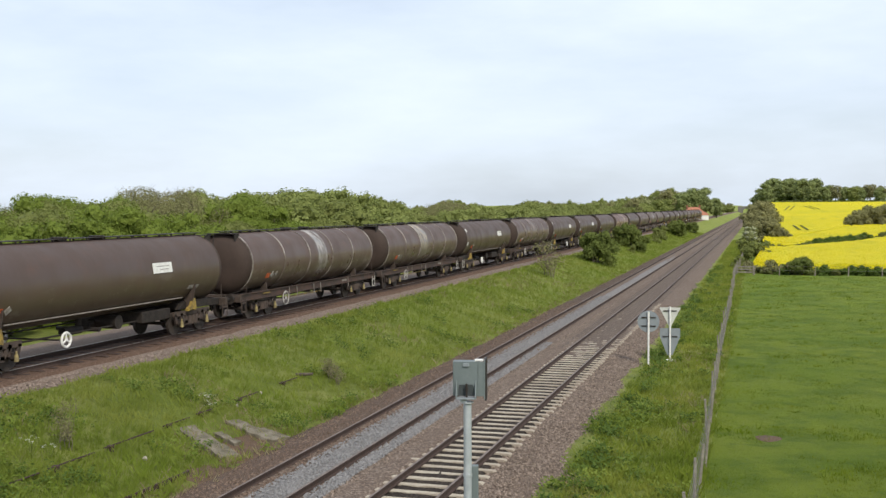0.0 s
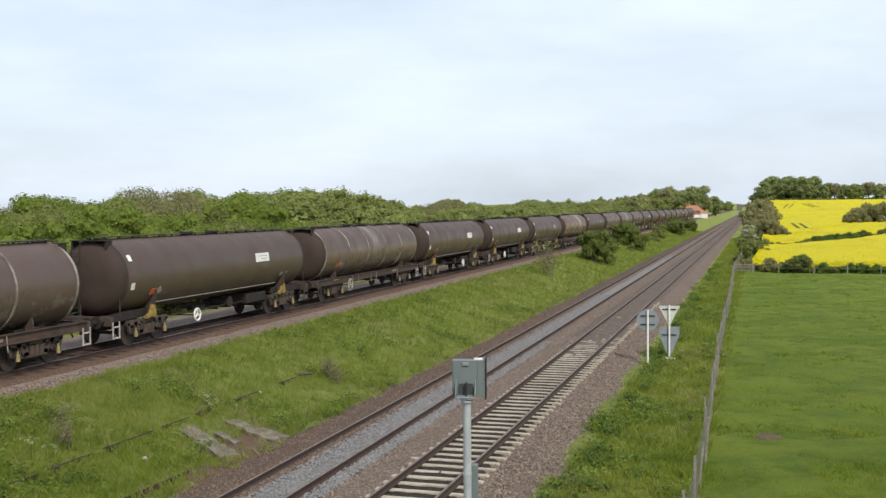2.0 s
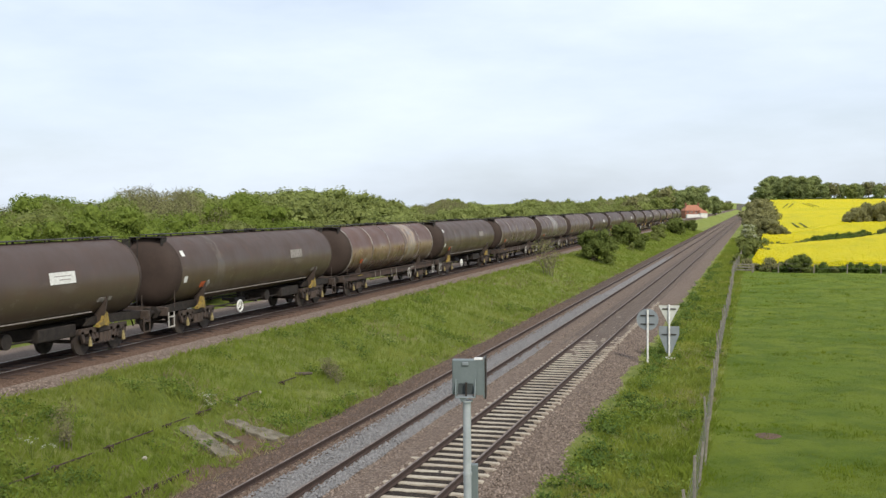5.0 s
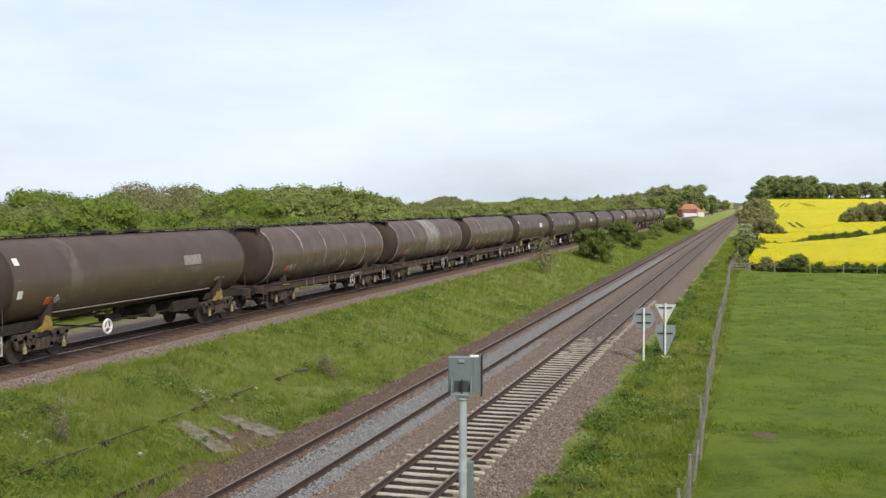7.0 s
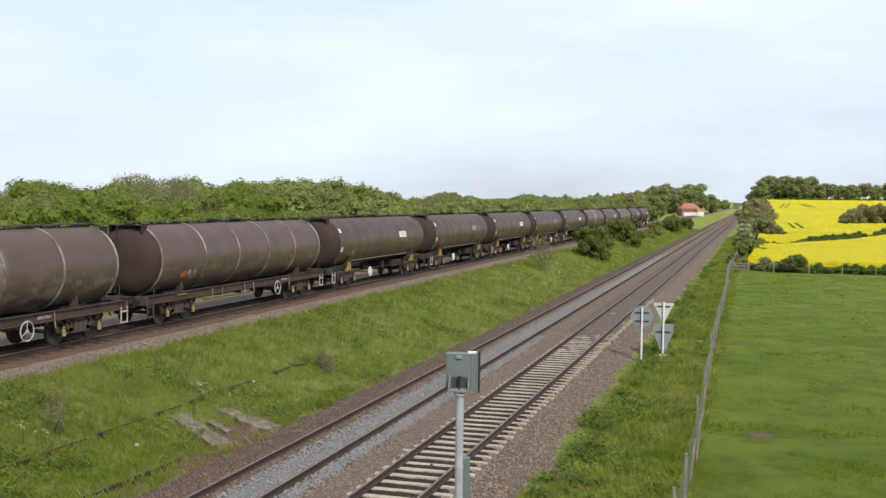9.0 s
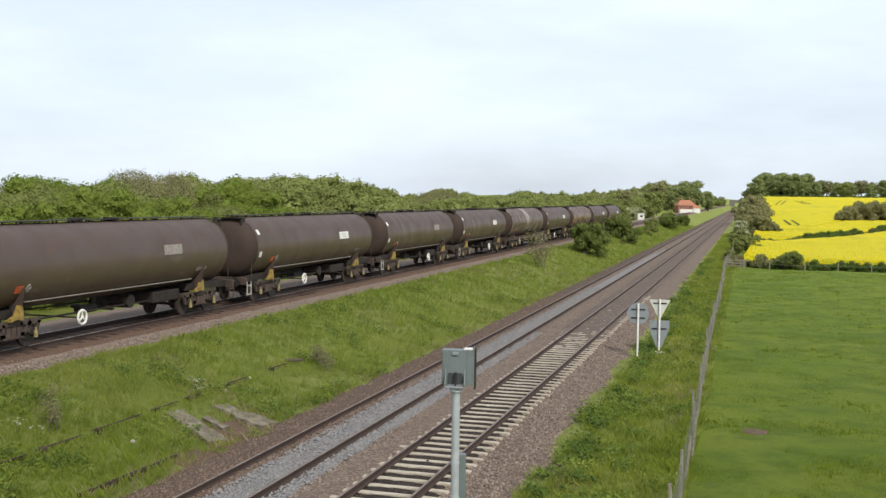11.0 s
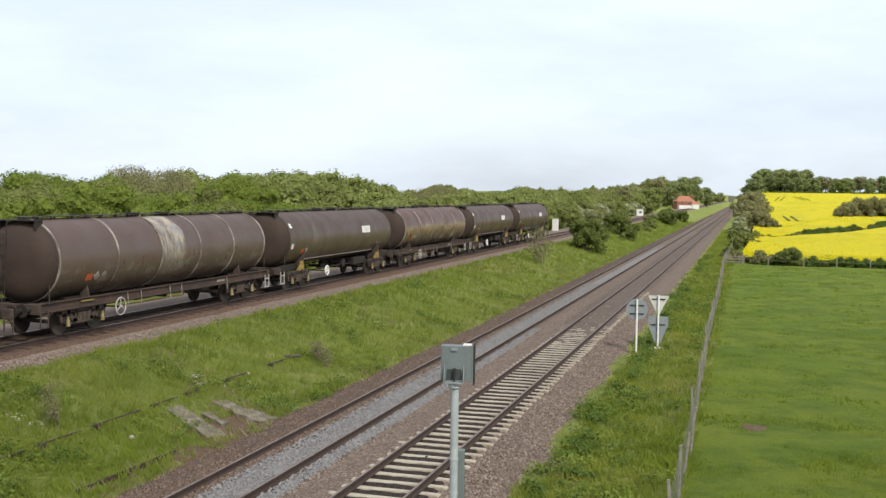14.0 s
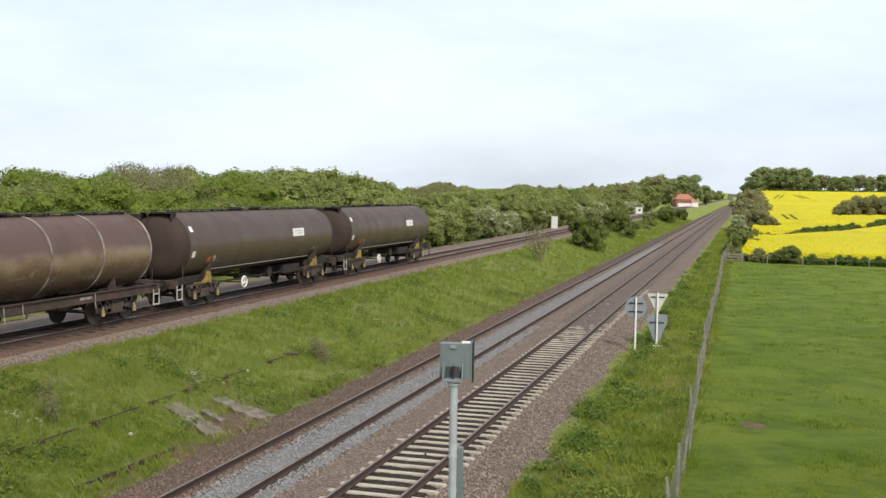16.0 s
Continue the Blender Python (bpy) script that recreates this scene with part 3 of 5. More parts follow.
def bogie(thing, y):
    b = bmesh.new()
    box(b, (1.9, 0.5, 0.22), (0, y, 0.72), bevel=0.03)                       # bolster
    box(b, (0.7, 0.7, 0.16), (0, y, 0.9))
    frame_ob = part("bogie", b, M["black"], thing, "grimy black steel bogie")
    for s in (-1, 1):
        b = bmesh.new()
        for p, q, w in (((-1.36, 0.86), (1.36, 0.86), 0.13), ((-0.55, 0.46), (0.55, 0.46), 0.12), ((-1.3, 0.82), (-1.18, 0.5), 0.1), ((1.3, 0.82), (1.18, 0.5), 0.1),
                        ((-0.85, 0.84), (-0.5, 0.46), 0.11), ((0.85, 0.84), (0.5, 0.46), 0.11), ((-0.42, 0.84), (-0.42, 0.46), 0.09), ((0.42, 0.84), (0.42, 0.46), 0.09),
                        ((-0.85, 0.84), (-0.8, 0.52), 0.09), ((0.85, 0.84), (0.8, 0.52), 0.09)):
            d = math.hypot(q[0] - p[0], q[1] - p[1])
            box(b, (0.09, d + 0.06, w * 1.45), (s * 1.02, y + (p[0] + q[0]) / 2, (p[1] + q[1]) / 2), (math.degrees(math.atan2(q[1] - p[1], q[0] - p[0])), 0, 0))
        for u in (-0.24, 0.0, 0.24):                                         # coil springs
            tube(b, 0.085, (s * 1.08, y + u, 0.42), (s * 1.08, y + u, 0.74), 8)
        box(b, (0.1, 0.9, 0.05), (s * 1.09, y, 0.4))
        part("side_frame", b, M["brake"], frame_ob)
        for u in (-1.0, 1.0):
            b = bmesh.new()
            tube(b, 0.14, (s * 1.0, y + u, 0.47), (s * 1.17, y + u, 0.47), 10)
            box(b, (0.16, 0.3, 0.22), (s * 1.03, y + u, 0.52), bevel=0.02)
            part("axle_box", b, M["black"], frame_ob)
            b = bmesh.new()
            tube(b, 0.075, (s * 1.2, y + u - 0.05, 0.34), (s * 1.2, y + u - 0.05, 0.56), 10, 0.06)
            tube(b, 0.035, (s * 1.2, y + u - 0.05, 0.56), (s * 1.2, y + u - 0.05, 0.66), 8)
            part("axle_box_damper", b, M["damper"], frame_ob, "faded yellow painted damper")
    for u in (-1.0, 1.0):
        b = bmesh.new()
        tube(b, 0.07, (-0.98, y + u, 0.46), (0.98, y + u, 0.46), 8)
        for s in (-1, 1):
            lathe(b, [(-0.065, 0.2), (-0.065, 0.37), (-0.065, 0.46), (0.06, 0.455), (0.062, 0.37), (0.03, 0.2)], 24,
                  Matrix.Translation((s * 0.75, y + u, 0.46)) @ pose(0, 0, 0, 0, 0, 90 * s))
        part("wheelset", b, M["wheel"], frame_ob, "worn steel wheels on an axle", smooth=False)


def wagon(ribbed):
    thing = new("tank_wagon")
    dome = [(0.5 * math.sin(a), R_TANK * math.cos(a) ** 0.55) for a in (radians(k) for k in (12, 25, 40, 55, 68, 79, 86))]
    profile = [(-HALF - y, r) for y, r in reversed(dome)] + [(-HALF, R_TANK), (-HALF + 2.2, R_TANK), (-2.6, R_TANK), (0, R_TANK), (2.6, R_TANK),
                                                            (HALF - 2.2, R_TANK), (HALF, R_TANK)] + [(HALF + y, r) for y, r in dome]
    b = bmesh.new()
    lathe(b, profile, 48, Matrix.Translation((0, 0, Z_TANK)))
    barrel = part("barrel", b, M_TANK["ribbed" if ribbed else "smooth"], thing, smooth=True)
    barrel.data.materials.append(M["dark_end"])
    for p in barrel.data.polygons:
        p.material_index = int(abs(p.center.y) > HALF)
    # weld rims and bands
    spots = [-7.72, -4.3, -1.28, 1.72, 4.65, 7.72] if ribbed else [-7.72, 7.72]
    for y in spots:
        w, h = (0.042, 0.035) if ribbed else (0.03, 0.012)
        b = bmesh.new()
        lathe(b, [(y - w, R_TANK - 0.01), (y - w, R_TANK + h), (y + w, R_TANK + h), (y + w, R_TANK - 0.01)], 48, Matrix.Translation((0, 0, Z_TANK)))
        part("band", b, M["band"] if ribbed else M["brake"], thing, "rubbed steel band round the tank" if ribbed else "", smooth=False)
    # walkway and hatches along the top
    b = bmesh.new()
    top = Z_TANK + R_TANK
    for y in np.arange(-7.6, 7.7, 0.95):
        box(b, (0.62, 0.9, 0.025), (0, float(y), top + 0.075))
        box(b, (0.05, 0.05, 0.09), (0.28, float(y), top + 0.03))
        box(b, (0.05, 0.05, 0.09), (-0.28, float(y), top + 0.03))
    part("walkway", b, M["black"], thing, "sooty steel walkway along the tank top")
    for y in (-1.2, 1.0):
        b = bmesh.new()
        tube(b, 0.26, (0, y, top - 0.05), (0, y, top + 0.12), 16)
        tube(b, 0.3, (0, y, top + 0.1), (0, y, top + 0.14), 16)
        part("hatch", b, M["black"], thing)
    for s in (-1, 1):
        b = bmesh.new()                                                       # end platform and brackets
        box(b, (1.5, 0.5, 0.03), (0, s * 7.95, top - 0.03))
        for x in (-0.7, 0.7):
            box(b, (0.05, 0.4, 0.3), (x, s * 7.9, top - 0.2))
        part("end_platform", b, M["black"], thing)
        b = bmesh.new()                                                       # ladder up the end
        for x in (-0.62, -0.26):
            tube(b, 0.018, (x, s * 8.42, 1.0), (x, s * 8.25, top - 0.05), 6)
        for k in range(8):
            tube(b, 0.013, (-0.62, s * (8.42 - 0.021 * k), 1.2 + 0.33 * k), (-0.26, s * (8.42 - 0.021 * k), 1.2 + 0.33 * k), 6)
        part("ladder", b, M["black"], thing)
        b = bmesh.new()                                                       # headstock
        box(b, (2.5, 0.16, 0.34), (0, s * 8.55, 1.06), bevel=0.02)
        for x in (-0.5, 0.5):
            box(b, (0.14, 2.6, 0.26), (x, s * 7.3, 1.06))
        part("headstock", b, M["brake"], thing)
        for x in (-0.87, 0.87):
            b = bmesh.new()
            tube(b, 0.11, (x, s * 8.63, 1.06), (x, s * 8.95, 1.06), 10)
            tube(b, 0.23, (x, s * 8.95, 1.06), (x, s * 9.0, 1.06), 16)
            tube(b, 0.08, (x, s * 9.0, 1.06), (x, s * 9.2, 1.06), 8)
            part("buffer", b, M["black"], thing)
        b = bmesh.new()
        for k in range(3):
            ring(b, 0.09, 0.028, (0, s * (8.75 + 0.16 * k), 0.95 - 0.03 * k), "X" if k % 2 else "Z", 12, 6)
        tube(b, 0.04, (0, s * 8.6, 1.0), (0, s * 8.72, 1.0), 8)
        part("coupling", b, M["black"], thing)
        b = bmesh.new()                                                       # brake hose
        tube(b, 0.028, (0.35, s * 8.65, 0.95), (0.35, s * 8.85, 0.6), 6)
        part("brake_hose", b, M["black"], thing)
        for x in (-1, 1):                                                     # shunter's step
            b = bmesh.new()
            y = s * 8.35
            for u in (-0.2, 0.2):
                box(b, (0.03, 0.05, 0.62), (x * 1.27, y + u, 0.72))
            for z in (0.45, 0.85):
                box(b, (0.06, 0.42, 0.05), (x * 1.27, y, z))
            part("step", b, M["step" if (s > 0) == ribbed else "brake"], thing, "pale-edged shunter's step" if (s > 0) == ribbed else "")
            b = bmesh.new()
            tube(b, 0.016, (x * 1.25, y - s * 0.28, 1.2), (x * 1.25, y - s * 0.28, 1.85), 6)
            part("grab_rail", b, M["brake"], thing)
        # support fins up the flanks over the bogie, on a dark cradle between them
        b = bmesh.new()
        box(b, (1.7, 1.5, 0.3), (0, s * 5.95, 1.13), bevel=0.03)
        part("cradle", b, M["black"], thing)
        for x in (-1, 1):
            b = bmesh.new()
            fin = [(0.8, 1.0), (1.1, 1.0), (1.2, 1.22), (1.37, 2.02), (1.31, 2.02), (1.2, 1.86), (1.0, 1.6), (0.8, 1.42)]
            if ribbed:
                fin = [(0.8, 1.2), (1.16, 1.22), (1.14, 1.42), (1.08, 1.64), (0.9, 1.5), (0.8, 1.42)]
            f = [b.verts.new((x * u, s * 5.75 - 0.03, v)) for u, v in fin]
            g = [b.verts.new((x * u, s * 5.75 + 0.03, v)) for u, v in fin]
            b.faces.new(f)
            b.faces.new(g[::-1])
            for i in range(len(fin)):
                b.faces.new((f[i], g[i], g[(i + 1) % len(fin)], f[(i + 1) % len(fin)]))
            bmesh.ops.recalc_face_normals(b, faces=b.faces)
            part("saddle", b, M["brake"], thing)
        bogie(thing, s * 5.95)
    if ribbed:                                                                # long solebars with brackets
        for x in (-1, 1):
            b = bmesh.new()
            box(b, (0.09, 17.1, 0.29), (x * 1.12, 0, 1.08), bevel=0.01)
            box(b, (0.16, 17.1, 0.03), (x * 1.15, 0, 1.23))
            box(b, (0.16, 17.1, 0.03), (x * 1.15, 0, 0.93))
            part("solebar", b, M["solebar"], thing, "rusty brown solebar")
            for y in (-3.4, -2.5, -0.4, 0.5, 4.4):
                b = bmesh.new()                                               # pull handles under the solebar
                tube(b, 0.022, (x * 1.2, y, 1.2), (x * 1.22, y + 0.03, 0.68), 6)
                part("pull_handle", b, M["dull"], thing)
            b = bmesh.new()
            tube(b, 0.03, (x * 1.05, -3.9, 0.72), (x * 1.05, 0.9, 0.72), 8)
            tube(b, 0.025, (x * 1.05, -3.9, 0.72), (x * 1.05, -3.9, 1.0), 8)
            tube(b, 0.025, (x * 1.05, 0.9, 0.72), (x * 1.05, 0.9, 1.0), 8)
            part("release_rod", b, M["yellow"], thing, "dirty yellow-green rod")
            b = bmesh.new()
            box(b, (0.03, 0.75, 0.05), (x * 1.2, -5.9, 1.13))
            part("painted_bar", b, M["yellow"], thing)
            b = bmesh.new()
            box(b, (0.02, 0.7, 0.1), (x * 1.18, 3.9, 1.08))
            part("notice_plate", b, M["dull"], thing, "grubby white lettered plate")
    else:
        for x in (-1, 1):
            for s in (-1, 1):
                b = bmesh.new()                                               # stub frame over the bogie
                outline = [(5.0, 1.02), (8.5, 0.95), (8.5, 1.22), (7.3, 1.3), (5.4, 1.3)]
                f = [b.verts.new((x * 0.92, s * u, v)) for u, v in outline]
                g = [b.verts.new((x * 0.82, s * u, v)) for u, v in outline]
                b.faces.new(f)
                b.faces.new(g[::-1])
                for i in range(len(f)):
                    b.faces.new((f[i], g[i], g[(i + 1) % len(f)], f[(i + 1) % len(f)]))
                bmesh.ops.recalc_face_normals(b, faces=b.faces)
                part("stub_frame", b, M["black"], thing)
                y = s * 5.8
                b = bmesh.new()                                               # jacking bracket
                tri = [(y - 0.45, 0.94), (y - 0.12, 1.0), (y + 0.16, 0.94), (y + 0.2, 1.04), (y + 0.1, 1.44), (y - 0.02, 1.44), (y - 0.16, 1.16), (y - 0.45, 1.04)]
                f = [b.verts.new((x * 1.24, u, v)) for u, v in tri]
                g = [b.verts.new((x * 1.1, u, v)) for u, v in tri]
                b.faces.new(f)
                b.faces.new(g[::-1])
                for i in range(len(f)):
                    b.faces.new((f[i], g[i], g[(i + 1) % len(f)], f[(i + 1) % len(f)]))
                bmesh.ops.recalc_face_normals(b, faces=b.faces)
                part("jacking_bracket", b, M["yellow"], thing, "faded yellow jacking bracket")
            b = bmesh.new()                                                   # thin flange along the foot of the barrel
            box(b, (0.06, 10.6, 0.035), (x * 0.98, 0, 1.5))
            part("foot_flange", b, M["dull"], thing, "scuffed pale flange under the tank")
            b = bmesh.new()
            box(b, (0.014, 1.35, 0.4), (x * 1.396, 3.2, 2.84), (0, x * -8.5, 0))
            part("notice_plate", b, M["white"], thing, "white lettered plate on the tank side")
            for k, w in enumerate((0.9, 0.6)):
                b = bmesh.new()
                box(b, (0.01, w, 0.03), (x * (1.401 - 0.018 * (0.5 - k)), 3.2 + 0.1 * k, 2.9 - 0.12 * k), (0, x * -8.5, 0))
                part("notice_line", b, M["dull"], thing)
            b = bmesh.new()
            zz = 1.92
            box(b, (0.012, 0.8, 0.16), (x * math.sqrt((R_TANK + 0.01) ** 2 - (zz - Z_TANK) ** 2), 5.7, zz), (0, -x * math.degrees(math.asin((zz - Z_TANK) / R_TANK)), 0))
            part("data_panel", b, M["dull"], thing, "faded lettered panel")
            for y, z in ((-7.4, 3.3), (-7.4, 2.25)):
                b = bmesh.new()
                rr = math.sqrt(max(0.01, (R_TANK + 0.012) ** 2 - (z - Z_TANK) ** 2))
                box(b, (0.012, 0.24, 0.26), (x * rr, y, z), (0, x * -math.degrees(math.asin((z - Z_TANK) / R_TANK)), 0))
                part("marker", b, M["white"], thing, "small white painted square")
    for x in (-1, 1):                                                         # hazard panels low on the tank
        z = 1.95
        lean = math.degrees(math.asin((z - Z_TANK) / R_TANK))
        rr = math.sqrt((R_TANK + 0.012) ** 2 - (z - Z_TANK) ** 2)
        b = bmesh.new()
        box(b, (0.012, 0.36, 0.26), (x * rr, -5.9, z), (0, -x * lean, 0))
        part("hazard_panel", b, M["orange"], thing, "orange hazard panel, worn")
        b = bmesh.new()
        box(b, (0.012, 0.24, 0.24), (x * rr, -5.45, z + 0.02), (45, -x * lean, 0))
        part("hazard_diamond", b, M["pale_mark"], thing, "white hazard diamond, scuffed")
        if ribbed:
            b = bmesh.new()
            box(b, (0.012, 0.22, 0.22), (x * rr, -5.0, z + 0.03), (45, -x * lean, 0))
            part("hazard_diamond", b, M["dull"], thing, "worn pale hazard diamond")
        b = bmesh.new()                                                       # brake handwheel with three spokes
        r, w, wy = (0.32, 0.024, WHEEL_AT[ribbed]) if ribbed else (0.24, 0.045, WHEEL_AT[ribbed])
        ring(b, r, w, (x * 1.3, wy, 0.74), "X", 28, 6)
        for k in range(3):
            a = radians(90 + 120 * k)
            tube(b, w * 0.75, (x * 1.3, wy, 0.74), (x * 1.3, wy + r * math.cos(a), 0.74 + r * math.sin(a)), 6)
        tube(b, 0.05, (x * 1.27, wy, 0.74), (x * 1.34, wy, 0.74), 10)
        part("handwheel", b, M["white" if not ribbed else "step"], thing, "white-painted brake handwheel")
        b = bmesh.new()
        tube(b, 0.03, (x * 1.27, WHEEL_AT[ribbed], 0.72), (0, WHEEL_AT[ribbed], 0.72), 6)
        part("brake_shaft", b, M["black"], thing)
    b = bmesh.new()                                                           # brake gear and pipes under the barrel
    tube(b, 0.2, (-0.3, 0.6, 0.85), (-0.3, 1.9, 0.85), 14)
    tube(b, 0.16, (0.35, -1.6, 0.85), (0.35, -0.6, 0.85), 14)
    box(b, (0.5, 0.5, 0.35), (0.5, 3.4, 0.85), bevel=0.02)
    tube(b, 0.035, (0.6, -4.6, 0.8), (0.6, 4.6, 0.8), 6)
    tube(b, 0.03, (-0.7, -8.4, 0.95), (-0.7, 8.4, 0.95), 6)
    part("brake_gear", b, M["black"], thing)
    if not ribbed:
        b = bmesh.new()
        box(b, (1.7, 2.0, 0.44), (0, 3.6, 0.93), bevel=0.04)
        part("equipment_box", b, M["black"], thing, "grimy black equipment box under the tank")
        b = bmesh.new()
        tube(b, 0.26, (-0.75, 1.2, 0.92), (0.75, 1.2, 0.92), 16)
        part("air_cylinder", b, M["black"], thing, "grimy black air cylinder")
    b = bmesh.new()                                                           # discharge valve
    tube(b, 0.12, (0, -0.2, 1.35), (0, -0.2, 0.8), 10)
    tube(b, 0.08, (-0.9, -0.2, 0.8), (0.9, -0.2, 0.8), 10)
    part("discharge_pipe", b, M["black"], thing)
    return thing


WAGONS = []


def train():
    protos = {True: wagon(True), False: wagon(False)}
    used = set()
    for k in range(23):
        r = k in RIBBED
        m = pose(TRACK_X, TAIL - HALF - PITCH * k, TRACK_Z)
        if r in used:
            ob = copy_thing(protos[r], m)
        else:
            ob, _ = protos[r], used.add(r)
            ob.matrix_basis = m
        look_of = {20: "cream", 4: "cream", 11: "worn", 21: "white", 18: "faded", 14: "rust", 2: "red", 6: "striped", 13: "striped", 5: "striped", 15: "striped", 3: "striped"}.get(k)
        barrel = [c for c in ob.children if c.name.startswith("barrel")][0]
        barrel.data = barrel.data.copy()
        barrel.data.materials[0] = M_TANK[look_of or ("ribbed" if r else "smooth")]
        shift = {21: -6.9, 20: -7.0, 18: -6.9, 4: -6.9, 2: -6.9, 5: 4.15, 6: 4.15, 17: 4.15, 7: 0.55}.get(k, 0)
        for c in ob.children:
            if c.name.startswith(("handwheel", "brake_shaft")):
                c.location.y = shift
            if k in (6, 8, 13, 15) and c.name.startswith("notice_plate"):
                c.data = c.data.copy()
                c.data.materials[0] = M["dull"]
        label = {"cream": "brown banded tank wagon with a cream faded panel", "white": "brown banded tank wagon with a whitish worn panel",
                 "worn": "brown banded tank wagon with worn whitish paint", "red": "scuffed red-brown banded tank wagon with a highlight painted on its flank", "rust": "rust-streaked banded tank wagon with pale worn paint and a painted flank highlight",
                 "faded": "brown banded tank wagon with a pale rubbed panel"}.get(look_of)
        label = label or ("rusty brown banded tank wagon on two bogies" if r else "smooth dark brown tank wagon with a white plate")
        tagged(ob, label, "tank wagon", "tank wagons of the goods train")
        WAGONS.append((k, ob))


# ---------- plants ----------
def leaf_quads(rng, centres, normals, size):
    """Small bent leaves, two triangles each, at the given centres, turned at random about the given outward ways."""
    n = len(centres)
    a = normals + rng.normal(0, 0.52, (n, 3))
    a /= np.linalg.norm(a, axis=1, keepdims=True)
    t = np.cross(a, rng.normal(0, 1, (n, 3)))
    t /= np.linalg.norm(t, axis=1, keepdims=True)
    u = np.cross(a, t)
    s = size * rng.uniform(0.6, 1.35, (n, 1))
    v = np.stack([centres - t * s, centres + u * s * 0.55 + a * s * 0.15, centres + t * s, centres - u * s * 0.55 + a * s * 0.15], 1)
    faces = np.arange(4 * n).reshape(n, 4)
    return v.reshape(-1, 3), faces


def plant(name, seed, height, width, count, size, material, trunk=0.25, stems=5, clumps=26, flat=0.8, bare=0.0, low=0.02, fine=0):
    """A bush or tree: tapered stems and limbs, and a crown of leaves in uneven clumps with gaps between them."""
    rng = np.random.default_rng(seed)
    thing = new(name)
    crown_low = height * (trunk if stems == 1 else low)
    ch = (height - crown_low) / 2
    mid = np.array([0, 0, crown_low + ch])
    cl = []
    while len(cl) < clumps:
        p = rng.normal(0, 1, 3)
        p *= rng.uniform(0.35, 1.0) / np.linalg.norm(p)
        if stems > 1 and p[2] < 0:
            p[:2] *= 1.0 + 0.25 * abs(p[2])
        cl.append(mid + p * (width / 2 * 0.82, width / 2 * 0.82, ch * 0.86))
    cl = np.array(cl)
    radius = rng.uniform(0.1, 0.24, clumps) * (width + height) / 2 * (30 / max(clumps, 30)) ** 0.3
    share = radius ** 2 / (radius ** 2).sum()
    cs, ns = [], []
    for c, r, w in zip(cl, radius, share):
        k = int(count * w)
        d = rng.normal(0, 1, (k, 3))
        d /= np.linalg.norm(d, axis=1, keepdims=True)
        rr = r * rng.uniform(0.45, 1.12, (k, 1)) ** 0.6
        cs.append(c + d * rr * (1, 1, flat))
        ns.append(d + (0, 0, 0.4))
    cs, ns = np.concatenate(cs), np.concatenate(ns)
    keep = cs[:, 2] > 0.03
    v, f = leaf_quads(rng, cs[keep], ns[keep], size)
    if fine:                                                      # small outer leaves on the upper crown
        cs, ns = [], []
        for c, r, w in zip(cl, radius, share):
            k = int(fine * w)
            d = rng.normal(0, 1, (k, 3))
            d /= np.linalg.norm(d, axis=1, keepdims=True)
            cs.append(c + d * r * rng.uniform(0.78, 1.06, (k, 1)) * (1, 1, flat))
            ns.append(d + (0, 0, 0.4))
        cs, ns = np.concatenate(cs), np.concatenate(ns)
        keep = cs[:, 2] > 0.3 * height
        v2, f2 = leaf_quads(rng, cs[keep], ns[keep], size * 0.5)
        v, f = np.concatenate([v, v2]), np.concatenate([f, f2 + len(v)])
    faces = f.tolist()
    if bare < 0.3:                                                # close inner foliage, so that the clumps are not seen through
        ball = bmesh.new()
        bmesh.ops.create_icosphere(ball, subdivisions=2, radius=1)
        unit, tri = np.array([q.co for q in ball.verts]), np.array([[q.index for q in t.verts] for t in ball.faces])
        ball.free()
        for c, r in zip(cl, radius):
            inner = c + unit * r * rng.uniform(0.4, 0.78, (len(unit), 1)) * (1, 1, flat)
            inner[:, 2] = np.maximum(inner[:, 2], 0.02)
            faces += (tri + len(v)).tolist()
            v = np.concatenate([v, inner])
    raw("crown", v.tolist(), faces, material, thing)
    b = bmesh.new()
    foot = [(rng.uniform(-0.12, 0.12) * width * (stems > 1), rng.uniform(-0.12, 0.12) * width * (stems > 1)) for _ in range(stems)]
    base = max(0.03, height * 0.028) * (1.3 if stems == 1 else 0.7) * (0.5 if count < 500 else 1.0)
    for fx, fy in foot:
        fork = (fx * 1.4, fy * 1.4, crown_low + 0.25 * ch)
        tube(b, base, (fx, fy, -0.4), fork, 7, base * 0.7)
        for j in rng.choice(clumps, max(3, (14 if bare else 9) // stems + 2)):
            end = cl[j]
            knee = (np.array(fork) * 0.5 + end * 0.5) + rng.normal(0, 0.05 * width, 3)
            tube(b, base * 0.55, fork, knee, 5, base * 0.35)
            tube(b, base * 0.35, knee, end, 5, base * 0.1)
            for _ in range(int(6 * bare)):
                tube(b, base * 0.16, end, end + rng.normal(0, 0.07 * height, 3) + (0, 0, 0.06 * height), 4, 0.004)
    part("trunk", b, M["twigs" if count < 500 else "bark"], thing)
    return thing


def hedge_line(x):
    """Where the slanting hedge between the yellow fields runs, and below where the upper field begins."""
    return 176 + 2.5 * (x - 8.4)


def upper_line(x):
    return 208 + 3.4 * (x - 8.5)


